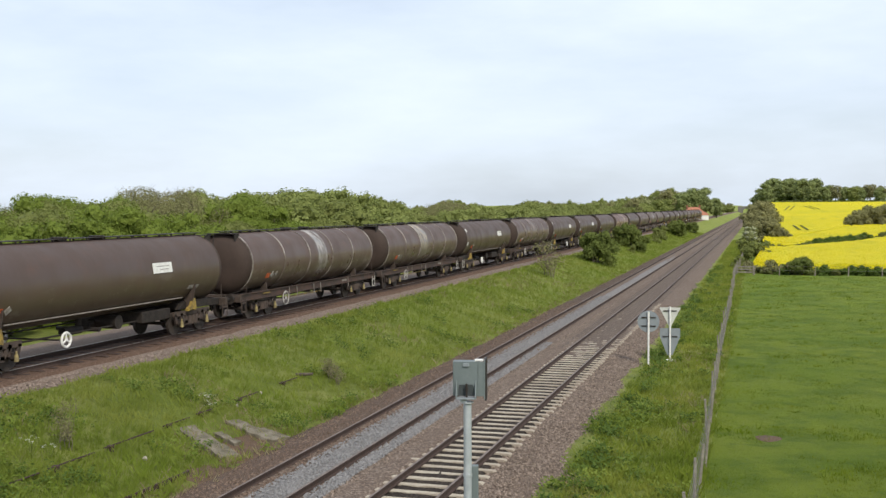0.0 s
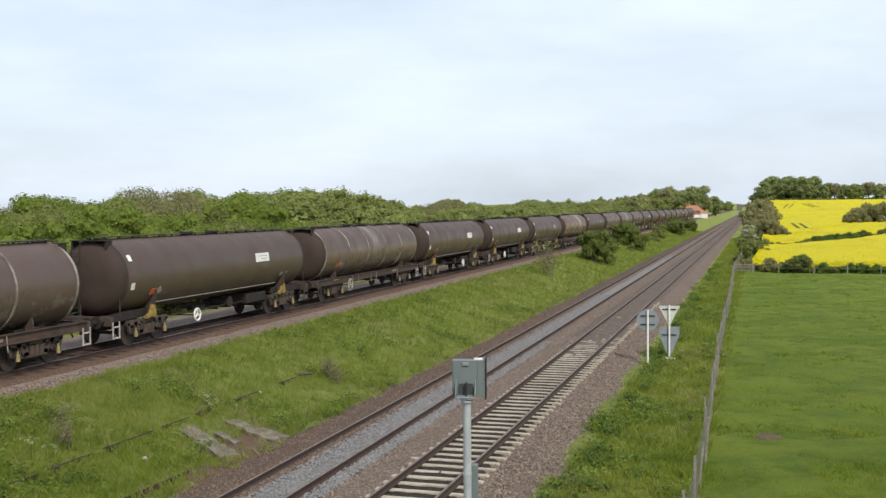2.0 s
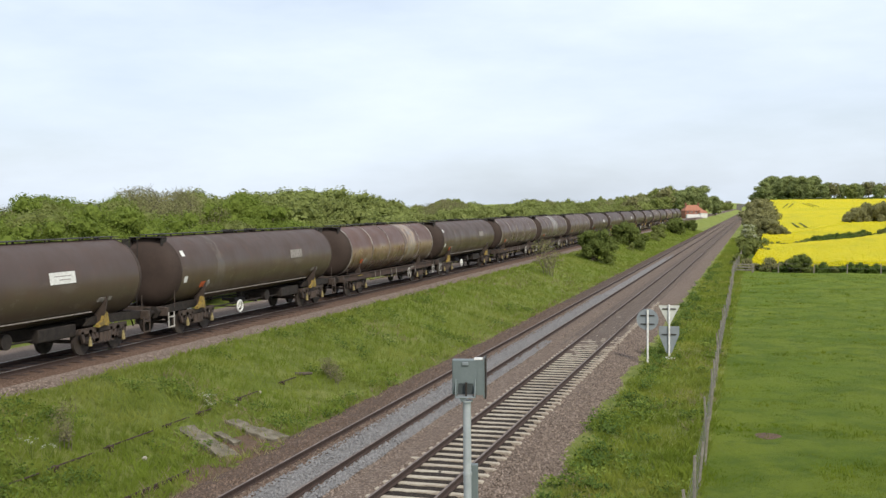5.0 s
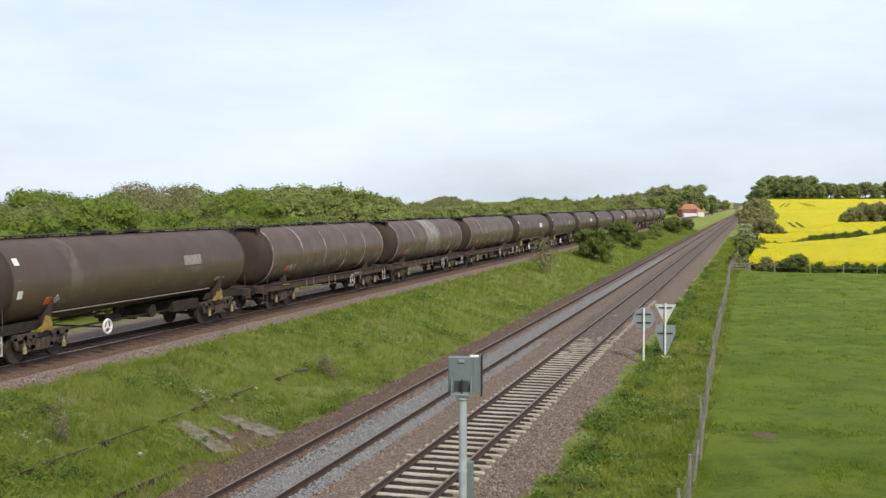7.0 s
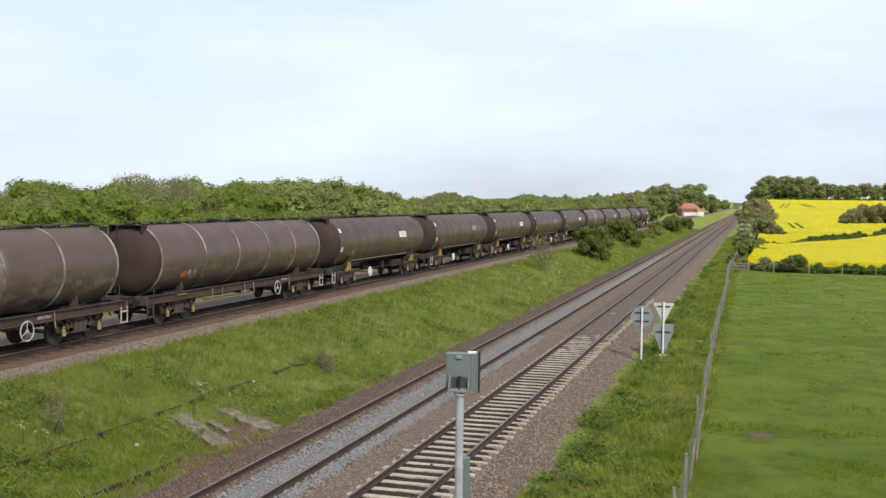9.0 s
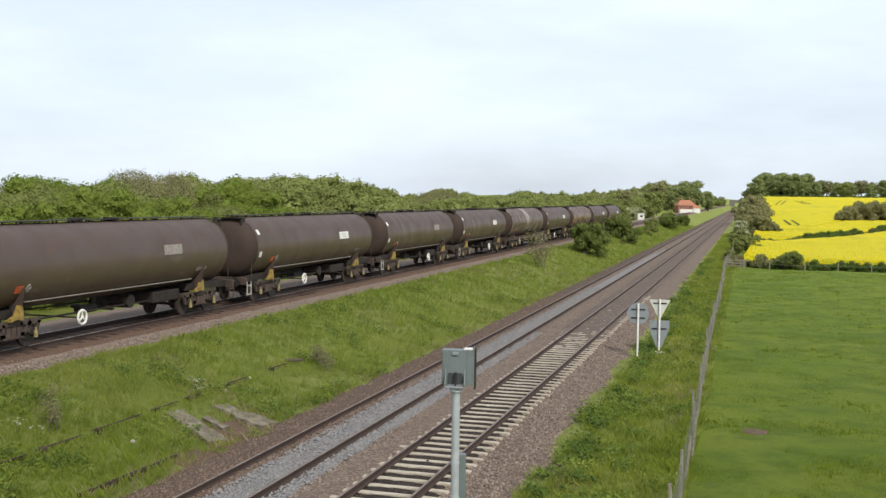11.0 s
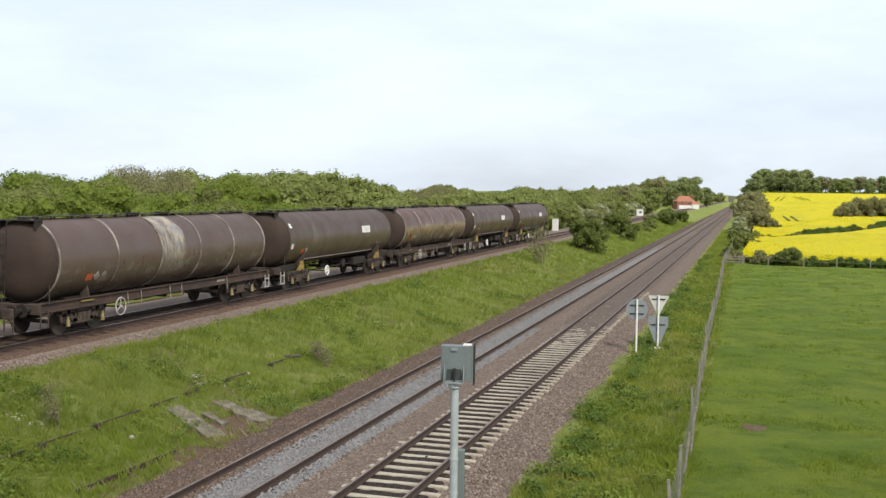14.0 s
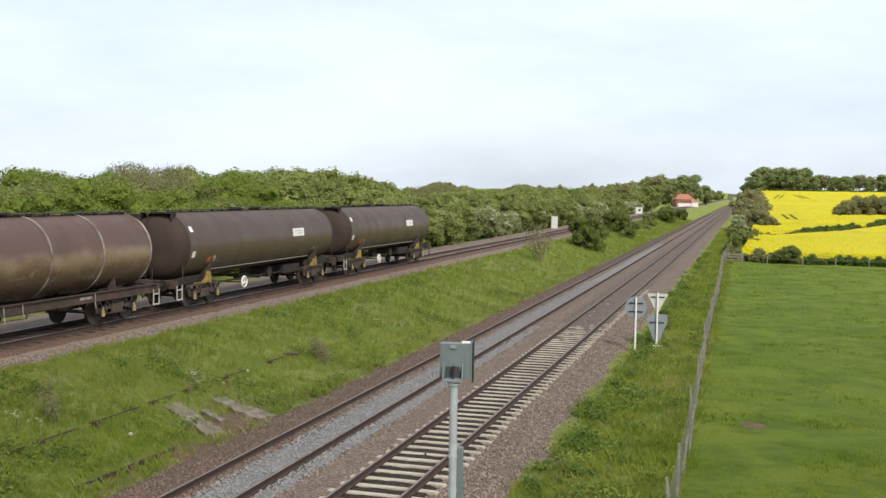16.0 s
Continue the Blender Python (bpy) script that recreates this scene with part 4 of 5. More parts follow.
class Nursery:
    """Plants built once and then copied, each at its own turn and size."""

    def __init__(self):
        self.made, self.used = {}, set()

    def add(self, key, make):
        self.made[key] = make

    def put(self, key, x, y, scale=1.0, tall=1.0, label="", category="bush", group="", sink=0.0):
        if callable(self.made[key]):
            self.made[key] = self.made[key]()
        proto = self.made[key]
        m = pose(x, y, float(land(x, y)) - sink, 0, 0, random.uniform(0, 360))
        if key in self.used:
            ob = copy_thing(proto, m)
        else:
            self.used.add(key)
            ob = proto
            ob.matrix_basis = m
        ob.scale = (scale, scale, scale * tall)
        for o in (ob, *ob.children_recursive):
            for k in ("label", "category", "group"):
                if k in o:
                    del o[k]
        return tagged(ob, label, category, group)


N = Nursery()
for i in range(3):
    N.add("hedge%d" % i, lambda i=i: plant("thicket_bush", 10 + i, 5.6, 5.4, 11000, 0.085, M[("leaf", "leaf_pale", "leaf")[i]], stems=4, clumps=80, fine=22000))
for i in range(3):
    N.add("far_hedge%d" % i, lambda i=i: plant("hedge_bush", 15 + i, 5.6, 5.4, 4000, 0.15, M[("leaf_haze", "leaf_pale", "leaf_haze")[i]], stems=3, clumps=60, fine=6000))
N.add("hedge_low", lambda: plant("low_hedge_bush", 73, 1.6, 2.0, 900, 0.1, M["leaf_hedge"], stems=3, clumps=16))
N.add("hedge_dark", lambda: plant("low_hedge_bush", 75, 1.5, 2.8, 1500, 0.1, M["weed"], stems=3, clumps=30))
N.add("hedge_brown", lambda: plant("low_hedge_bush", 74, 2.0, 2.6, 700, 0.16, M["leaf_brown"], stems=3, clumps=16))
N.add("far_scrub", lambda: plant("scrub_bush", 92, 4.0, 6.0, 6000, 0.15, M["leaf_brown"], stems=3, clumps=70))
N.add("may", lambda: plant("hawthorn_bush", 31, 4.8, 5.0, 3600, 0.13, M["may"], stems=4, clumps=60, fine=8000))
N.add("may2", lambda: plant("hawthorn_bush", 32, 4.2, 4.4, 3400, 0.13, M["may"], stems=3, clumps=56, fine=7500))
N.add("bare", lambda: plant("budding_tree", 41, 7.2, 6.0, 4200, 0.1, M["leaf_brown"], stems=3, clumps=44, bare=0.7, fine=15000))
N.add("tree", lambda: plant("tree", 51, 11.0, 9.0, 4200, 0.3, M["leaf_mid"], 0.08, 1, 90))
N.add("hill_tree", lambda: plant("tree", 54, 10.0, 9.0, 7500, 0.24, M["leaf_hill"], 0.06, 1, 100))
N.add("hill_tree2", lambda: plant("tree", 55, 9.0, 7.5, 6000, 0.24, M["leaf_mid"], 0.04, 1, 80))
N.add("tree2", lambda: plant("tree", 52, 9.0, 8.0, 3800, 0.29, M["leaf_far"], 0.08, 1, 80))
N.add("tree3", lambda: plant("tree", 53, 10.0, 7.0, 1100, 0.48, M["leaf_brown"], 0.2, 1, 26, bare=0.6))
N.add("dark", lambda: plant("bush", 61, 3.0, 3.4, 9000, 0.085, M["leaf_dark"], stems=4, clumps=60))
N.add("dark2", lambda: plant("bush", 62, 3.0, 3.6, 7000, 0.1, M["leaf_dark"], stems=4, clumps=50))
N.add("low", lambda: plant("bush", 71, 1.6, 2.2, 1200, 0.11, M["leaf_pale"], stems=4, clumps=18))
N.add("twig", lambda: plant("bare_shrub", 81, 2.4, 1.8, 490, 0.06, M["leaf_brown"], stems=6, clumps=30, bare=1.0))


TREELINE = ((1.0, 0.2), (1.9, 0.22), (2.9, 0.5), (3.6, 0.9), (4.2, 0.97), (5.0, 0.87), (6.2, 0.58), (7.7, 0.35), (9.2, 0.26), (10.8, 0.27), (11.7, 0.38), (12.6, 0.21), (14.1, 0.04), (15.2, 0.23), (16.0, 0.53),
            (16.9, 0.36), (17.5, 0.07), (18.7, 0.24), (20.0, 0.53), (22.1, 0.98), (23.3, 1.08), (24.8, 0.99), (26.0, 1.06), (27.8, 0.81), (29.6, 0.78), (30.7, 1.26),
            (31.6, 1.42), (32.6, 1.28), (33.4, 0.85), (34.1, 0.49), (35.5, 0.55), (36.4, 0.5), (36.9, 0.83), (37.4, 0.48), (37.9, 0.78), (38.5, 0.4), (39.0, 0.56))


def treeline(x, y):
    """Height to which the woods west of the line reach at x, y: the skyline's rise by bearing, both in degrees."""
    b = math.degrees(math.atan2(7.77 - x, y))
    up = float(np.interp(b, [q for q, _ in TREELINE], [q for _, q in TREELINE]))
    return 6.64 + math.tan(radians(up)) * math.hypot(7.77 - x, y)


def woods():
    rng = random.Random(5)
    # thicket behind the branch line, several rows deep
    for row, x0 in enumerate((-25.0, -30.0, -36.5, -45.0, -54.0)):
        y = 22.0 + row * 5
        while y < (330 if row < 3 else 300):
            if row == 0 and 258 < y < 288:                            # clearing round the white hut
                y += 5
                continue
            x = x0 + rng.uniform(-1.6, 1.6)
            side = math.degrees(math.atan2(7.77 - x, y))
            near = y * 44.3 / (7.8 - x0) < 95
            kind = rng.choice(["hedge0", "hedge1", "hedge2", "hedge0", "hedge2", "hedge1", "hedge0"])
            if row > 1 and (30.3 < side < 33.3 or 15.5 < side < 17.2 or rng.random() < 0.1):
                kind = "bare"
            if row == 0 and y > 85:
                kind = rng.choice(["may", "hedge1", "may2", "may", "hedge1", "may2", "hedge2"])
                x += 1.6
            top = treeline(x, y)
            if row == 0:
                top = min(top - 0.4, rng.uniform(4.6, 5.9))
            elif row == 1:
                top = min(top - 0.25, rng.uniform(5.6, 6.9))
            else:
                top += rng.uniform(-1.0, 0.1) if row == 2 else rng.uniform(-0.5, 0.15)
                top = min(top, 9.5)
            size = (top - 0.8) / (6.35 if kind == "bare" else 4.75)
            if kind.startswith("hedge") and y > 85:
                kind = "far_" + kind
            names = {"f": "spring-green bush in the thicket beside the line", "h": "dense spring-green bush in the thicket beside the line", "m": "hawthorn bush in white blossom beside the branch line",
                     "b": "thin tree with budding brownish twigs"}
            N.put(kind, x, y, size, rng.uniform(0.97, 1.04), names[kind[0]], "tree" if kind == "bare" else "bush", "thicket beside the line", 0.6 * size)
            y += rng.uniform(3.0, 5.4) * (0.8 if row == 0 else 1.05 if row == 1 else 0.66 if near else 1.35)
    # wooded rise in the distance
    for n, x_near, x_far, spread, label in ((110, 26, 46, 0.22, "green tree on the wooded rise"), (230, 52, 70, 0.45, "green tree on the far low ridge"),
                                            (60, 18, 30, 0.09, "dim green tree on the distant rise")):
        for _ in range(n):
            y = rng.uniform(330, 800) if x_near > 18 else rng.uniform(820, 1170)
            x = -rng.uniform(x_near, x_far + spread * (y - 280))
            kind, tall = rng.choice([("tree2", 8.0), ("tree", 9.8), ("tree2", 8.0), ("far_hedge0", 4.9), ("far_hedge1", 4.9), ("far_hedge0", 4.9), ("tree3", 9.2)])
            d = math.hypot(7.77 - x, y)
            size = (treeline(x, y) - rng.uniform(0.0, 0.0042) * d - float(land(x, y))) / tall
            if size > 0.25:
                wide = 1.0 if size > 0.55 else 1.25
                N.put(kind, x, y, min(size, 1.4) * wide, 1.06 / wide, label, "tree", "trees on the rise", 0.5)
    for _ in range(45):
        y = rng.uniform(1230, 1500)
        x = rng.uniform(-0.14, 0.05) * y
        if abs(x + 1.7) < 9 and y < 1400:
            continue
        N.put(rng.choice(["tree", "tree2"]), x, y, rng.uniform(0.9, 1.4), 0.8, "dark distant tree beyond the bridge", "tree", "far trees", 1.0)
    # round-headed trees by the house
    for x, y, s in ((-27.6, 525, 1.25), (-22.0, 528, 1.42), (-18.0, 530, 1.42), (-12.6, 560, 0.98), (-33, 500, 1.0), (-15, 610, 0.8), (-30, 420, 0.95), (-25, 395, 0.7)):
        N.put("hill_tree" if y > 510 else "hill_tree2", x, y, s, 1.1, "round-headed leafy tree near the house", "tree", "trees near the house", 0.3)
    # bushes on the grass between the lines
    for key, x, y, s in (("dark", -9.5, 118.0, 1.38), ("dark2", -10.8, 158.0, 1.3), ("dark2", -8.6, 154.0, 0.6), ("low", -9.2, 150.0, 0.8),
                         ("dark", -9.8, 172.0, 0.6), ("low", -10.4, 205.0, 1.6), ("dark", -9.0, 236.0, 1.25), ("dark2", -9.8, 243.0, 1.25), ("dark", -8.2, 276.0, 1.1), ("low", -10.8, 215.0, 1.6), ("low", -9.6, 190.0, 1.1)):
        N.put(key, x, y, s, 1.08, "dark green bush on the grass bank", "bush", "bushes between the lines", 0.4 * s)
    for x, y, s in ((-9.5, 23.2, 0.5), (-7.7, 37.4, 0.45), (-8.2, 37.9, 0.5), (-8.5, 38.2, 0.4)):
        N.put("twig", x, y, s, 1.3 if y < 30 else 0.8, "thin dry stems standing in the grass", "shrub", "dry stems on the bank")
    N.put("twig", -10.0, 92.0, 1.9, 0.85, "bare thin-stemmed shrub on the grass bank", "shrub")
    # bushes on the field side of the line
    for key, x, y, s in (("far_scrub", 8.6, 300, 1.85), ("far_scrub", 8.4, 262, 1.45), ("far_scrub", 10.4, 226, 1.12), ("far_scrub", 12.4, 228, 0.8), ("far_scrub", 8.8, 232, 1.35), ("far_scrub", 8.6, 330, 1.9), ("far_hedge2", 7.4, 350, 1.1), ("may2", 6.2, 215, 0.85),
                         ("may2", 6.6, 190, 0.78), ("low", 6.2, 158, 1.7), ("low", 7.8, 150, 1.7), ("low", 6.4, 142, 1.3), ("low", 8.6, 165, 1.5), ("low", 5.6, 128, 0.9)):
        N.put(key, x, y, s, 1.0, "scrubby bush beside the railway boundary", "bush", "bushes on the field side", 0.2)
    for x, y, s in ((31.8, 286, 1.2), (35.0, 290, 1.5), (39.0, 290, 1.55), (43, 292, 1.5), (47, 294, 1.5)):
        N.put("far_scrub", x, y, s, 1.0, "brownish scrub in the yellow field", "bush", "scrub in the field", 0.2)
    # trees on the skyline of the hill
    x = 7.0
    while x < 110:
        s = 1.06 if x < 35 else 0.8
        kind = "hill_tree" if x < 36 else rng.choice(["hill_tree", "hill_tree2", "tree3"])
        N.put(kind, x, rng.uniform(486, 505), s * rng.uniform(0.9, 1.05), rng.uniform(0.98, 1.1), "leafy tree on the skyline of the hill", "tree", "trees on the hill", 0.3)
        x += rng.uniform(1.4, 2.6) if x < 34 else rng.uniform(2.0, 4.4)
    x = 9.0
    while x < 110:
        N.put("hedge_low", x, 481 + rng.uniform(-1, 1), rng.uniform(1.0, 1.5), 1.0, "dark hedge along the top of the yellow field", "bush", "hill hedge", 0.1)
        x += rng.uniform(1.6, 2.8)
    # hedge between the pasture and the crop
    x = 6.9
    while x < 60:
        key = rng.choice(["hedge_low", "hedge_dark", "hedge_dark", "hedge_low", "hedge_brown"])
        N.put(key, x, 117.5 + rng.uniform(-0.4, 0.4), rng.uniform(0.72, 0.9), 1.0, "thin low hedge bush below the yellow crop", "bush", "low hedge", 0.3)
        x += rng.uniform(0.6, 1.05)
    for x, s in ((12.2, 0.72), (24.8, 0.72), (25.8, 0.8)):
        N.put("dark2", x, 115.5, s, 1.0, "green bush in the low hedge", "bush", "low hedge", 0.1)
    # one hedge slants up across the yellow fields: thin at first, thick further on, with a gap
    x = 8.6
    while x < 60:
        thick = 17.0 < x < 29.0 or x > 32.5
        key = rng.choice(["hedge_dark", "hedge_dark", "hedge_low"]) if thick else "low"
        N.put(key, x, hedge_line(x) + rng.uniform(-0.8, 0.8), rng.uniform(1.12, 1.32) if thick else rng.uniform(0.7, 0.95), 1.0,
              "dark hedge bush across the yellow field" if thick else "thin green hedge across the yellow field", "bush", "field hedge", 0.1)
        x += rng.uniform(0.35, 0.6) if thick else rng.uniform(0.5, 0.9)


def tufts(name, rng, x, y, height, width, material, blades=5):
    """Grass blades: bent triangles in tufts at x, y."""
    n = len(x)
    x, y = np.repeat(x, blades), np.repeat(y, blades)
    h = np.repeat(height, blades) * rng.uniform(0.5, 1.2, n * blades)
    r = np.repeat(width, blades)
    x, y = x + rng.normal(0, 1, len(x)) * r * 1.6, y + rng.normal(0, 1, len(y)) * r * 1.6
    z = land(x, y) - 0.03
    a = rng.uniform(0, 2 * np.pi, len(x))
    w = r * 0.3
    lean = h * rng.uniform(0.1, 0.75, len(x))
    dx, dy = np.cos(a), np.sin(a)
    p0 = np.stack([x - dy * w, y + dx * w, z], 1)
    p1 = np.stack([x + dy * w, y - dx * w, z], 1)
    p2 = np.stack([x + dx * lean * 0.4 + dy * w * 0.7, y + dy * lean * 0.4 - dx * w * 0.7, z + h * 0.6], 1)
    p3 = np.stack([x + dx * lean, y + dy * lean, z + h], 1)
    v = np.stack([p0, p1, p2, p3], 1).reshape(-1, 3)
    k = 4 * np.arange(len(x))[:, None]
    f = np.concatenate([k + (0, 1, 2), k + (0, 2, 3)])
    return raw(name, v.tolist(), f.tolist(), material)


def grasses():
    rng = np.random.default_rng(8)

    def spread(n, x0, x1, y0, y1, near=1.0):
        y = y0 + (y1 - y0) * rng.uniform(0, 1, n) ** (1 + near)
        return rng.uniform(x0, x1, n), y

    def patchy(x, y, s, cut):
        v = np.array([noise.noise((a * s, b * s, 2.5)) for a, b in zip(x, y)])
        return v > cut

    x, y = spread(36000, -13.2, -5.1, 16, 290, 1.6)
    edge = np.array([0.5 * noise.noise((b * 0.5, 0, 7)) for b in y])
    ok = (x < -5.95 + 1.0 * edge) & (x > -13.0 + edge)
    ok &= (((x + 7.1) / 1.4) ** 2 + ((y - 28.3) / 2.4) ** 2 > 1) | (rng.uniform(0, 1, len(x)) < 0.3)
    x, y = x[ok], y[ok]
    big = 1 + (y - 20) / 60
    tagged(tufts("grass", rng, x, y, rng.uniform(0.1, 0.32, len(x)), 0.026 * big, M["blade"]), "long soft green grass on the bank", "grass", kind="stuff")
    x, y = spread(5500, -13.0, -5.2, 16, 110)
    ok = patchy(x, y, 0.22, 0.2) | ((x > -7.0) & (rng.uniform(0, 1, len(x)) < 0.45))
    x, y = x[ok], y[ok]
    tagged(tufts("dry_grass", rng, x, y, rng.uniform(0.12, 0.34, len(x)), 0.014 + 0 * x, M["straw"], 4), "pale dry grass stalks on the bank", "grass", kind="stuff")
    # trampled brown growth along the ballast and round the slabs
    x, y = spread(9000, -7.3, -5.5, 16, 150, 1.3)
    ok = (x > -6.3 + 1.6 * np.array([noise.noise((b * 0.35, 9, 1)) for b in y])) & (rng.uniform(0, 1, len(x)) < 0.6)
    x2, y2 = rng.normal(-7.1, 0.6, 900), rng.normal(28.3, 1.1, 900)
    x, y = np.concatenate([x[ok], x2]), np.concatenate([y[ok], y2])
    tagged(tufts("dead_grass", rng, x, y, rng.uniform(0.05, 0.16, len(x)), 0.022 * (1 + (y - 20) / 70), M["dead"], 4), "matted brown dead grass beside the ballast", "grass", kind="stuff")
    x, y = spread(24000, 2.7, 6.5, 16, 230, 1.5)
    edge = np.array([0.7 * noise.noise((b * 0.4, 3, 7)) for b in y])
    ok = x > 3.0 + edge
    x, y = x[ok], y[ok]
    tagged(tufts("grass", rng, x, y, rng.uniform(0.1, 0.3, len(x)), 0.026 * (1 + (y - 20) / 60), M["blade_right"]), "rank green grass on the railway verge", "grass", kind="stuff")
    x, y = spread(30000, 6.4, 30, 18, 112)
    x = 6.4 + (x - 6.4) * np.clip((y + 4) / 75, 0.2, 1)
    ok = patchy(x, y, 0.3, -0.45)
    x, y = x[ok], y[ok]
    tagged(tufts("grass", rng, x, y, rng.uniform(0.03, 0.1, len(x)), 0.03 * (1 + (y - 20) / 50), M["blade_field"], 4), "grazed pasture grass", "grass", kind="stuff")
    x, y = spread(3000, 6.6, 30, 18, 112)
    x = 6.6 + (x - 6.6) * np.clip((y + 4) / 75, 0.2, 1)
    ok = patchy(x, y, 0.35, 0.12)
    x, y = x[ok], y[ok]
    tagged(tufts("tussock_grass", rng, x, y, rng.uniform(0.08, 0.17, len(x)), 0.05 * (1 + (y - 20) / 60), M["blade_field"], 9), "grass tussocks in the pasture", "grass", kind="stuff")
    x, y = spread(5200, 3.2, 6.4, 16, 110)
    ok = patchy(x, y, 0.35, 0.12)
    x, y = x[ok], y[ok]
    tagged(tufts("dry_grass", rng, x, y, rng.uniform(0.08, 0.24, len(x)), 0.018 + 0 * x, M["straw"], 4), "pale dry grass on the railway verge", "grass", kind="stuff")
    # dark docks and nettles where the verge meets the ballast
    y = 17 + 110 * rng.uniform(0, 1, 230) ** 1.7
    x = 3.15 + np.array([0.7 * noise.noise((b * 0.4, 3, 7)) for b in y]) + np.abs(rng.normal(0, 0.55, len(y)))
    k = rng.integers(20, 60, len(x))
    r = np.repeat(rng.uniform(0.08, 0.22, len(x)), k)
    x, y = np.repeat(x, k), np.repeat(y, k)
    x, y = x + rng.normal(0, 1, len(x)) * r, y + rng.normal(0, 1, len(y)) * r
    c = np.stack([x, y, land(x, y) + 0.04 + 1.6 * r * rng.uniform(0.1, 1.2, len(x))], 1)
    v, f = leaf_quads(rng, c, np.tile((0.2, -0.3, 0.9), (len(x), 1)), 0.06)
    tagged(raw("weeds", v.tolist(), f.tolist(), M["weed"]), "dark broad-leaved weeds along the ballast", "weeds", kind="stuff")
    # broad-leaved weeds along the ballast's edge and on the verge
    for name, n, x0, x1, y1, cut, material in (("weeds", 480, 2.7, 6.3, 100, 0.15, "weed"), ("weeds", 500, 2.7, 6.3, 100, 0.1, "leaf"), ("weeds", 700, -12.8, -5.6, 90, 0.2, "leaf"), ("weeds", 700, -12.8, -5.8, 70, 0.22, "weed")):
        x, y = spread(n, x0, x1, 16, y1)
        ok = patchy(x, y, 0.5, cut)
        x, y = np.repeat(x[ok], 34), np.repeat(y[ok], 34)
        x, y = x + rng.normal(0, 0.16, len(x)), y + rng.normal(0, 0.16, len(y))
        c = np.stack([x, y, land(x, y) + rng.uniform(0.03, 0.3, len(x))], 1)
        v, f = leaf_quads(rng, c, np.tile((0.2, -0.3, 0.9), (len(x), 1)), 0.05)
        tagged(raw(name, v.tolist(), f.tolist(), M[material]), "leafy green weeds in the grass", "weeds", kind="stuff")


def stones():
    """Loose ballast stones on the beds, nearest stretch."""
    rng = np.random.default_rng(3)
    corner = np.array([(1, 0, 0), (-1, 0, 0), (0, 1, 0), (0, -1, 0), (0, 0, 1), (0, 0, -1)], float)
    tri = np.array([(0, 2, 4), (2, 1, 4), (1, 3, 4), (3, 0, 4)])

    def scatter(name, n, x0, x1, y0, y1, top, material, label, size=0.032):
        x = rng.uniform(x0, x1, n)
        y = y0 + (y1 - y0) * rng.uniform(0, 1, n) ** 1.7
        s = size * rng.uniform(0.6, 1.5, (n, 1, 1))
        v = corner[None] * s * rng.uniform(0.6, 1.2, (n, 6, 1)) + rng.normal(0, 0.2, (n, 6, 3)) * s
        v += np.stack([x, y, top(x) + 0.01], 1)[:, None]
        f = (6 * np.arange(n)[:, None, None] + tri).reshape(-1, 3)
        tagged(raw(name, v.reshape(-1, 3).tolist(), f.tolist(), material), label, "stones", kind="stuff")

    prof = np.array(sorted([(2.95, -0.5), (2.3, -0.36), (1.6, -0.23), (0.9, -0.245), (-0.9, -0.245), (-1.5, -0.22), (-2.0, -0.2), (-2.5, -0.17), (-4.4, -0.15), (-5.3, -0.28), (-6.05, -0.46)]))

    def top(x):
        return np.interp(x, prof[:, 0], prof[:, 1])

    for x0, x1, n in ((1.05, 3.1, 17000), (-2.05, -1.02, 9000), (-4.02, -3.62, 2600), (-6.1, -4.2, 13000)):
        scatter("loose_ballast", n, x0, x1, 16, 75, top, M["stone_dark" if x0 < -4 else "stone"], "loose dirty brown ballast stones")
    scatter("loose_fresh_ballast", 9000, -3.72, -2.83, 16, 80, lambda x: 0 * x - 0.13, M["stone_grey"], "loose fresh grey ballast stones")
    scatter("loose_fresh_ballast", 3200, -2.47, -2.02, 16, 52, lambda x: 0 * x - 0.145, M["stone_grey"], "loose fresh grey ballast stones")
    scatter("loose_ballast", 7000, -13.85, -12.9, 22, 90, lambda x: np.interp(x, [-14.3, -13.3, -12.6], [1.37, 1.2, 0.9]), M["stone_pale"], "loose pinkish ballast stones", 0.03)


def stone_material(name, a, b):
    n = Nodes(name, 0.95, 0, 0.2)
    return n.done(n.mix(n.chance(True), a, b))


M["stone"] = stone_material("brown_stones", (0.09, 0.068, 0.054), (0.28, 0.22, 0.18))
M["stone_dark"] = stone_material("dark_stones", (0.072, 0.049, 0.037), (0.2, 0.142, 0.11))
M["stone_grey"] = stone_material("grey_stones", (0.15, 0.147, 0.148), (0.24, 0.233, 0.232))
M["stone_pale"] = stone_material("pale_stones", (0.16, 0.12, 0.1), (0.3, 0.235, 0.195))


# ---------- crop ----------
def crop_material():
    n = Nodes("oilseed_rape", 0.8, 0, 0.2)
    c = n.mix(n.noise(0.05, 4), (0.66, 0.55, 0.004), (0.57, 0.505, 0.007))
    c = n.mix(n.math("MULTIPLY", n.noise(1.3, 5, 0.75, low=0.55, high=0.8), 0.45), c, (0.46, 0.44, 0.02))
    c = n.mix(n.math("MULTIPLY", n.noise(0.25, 5, 0.6, n.mapped((1, 0.25, 1)), 0.52, 0.7), 0.5), c, (0.36, 0.36, 0.02))
    n.bump(n.noise(5, 4), 0.15)
    return n.done(c)


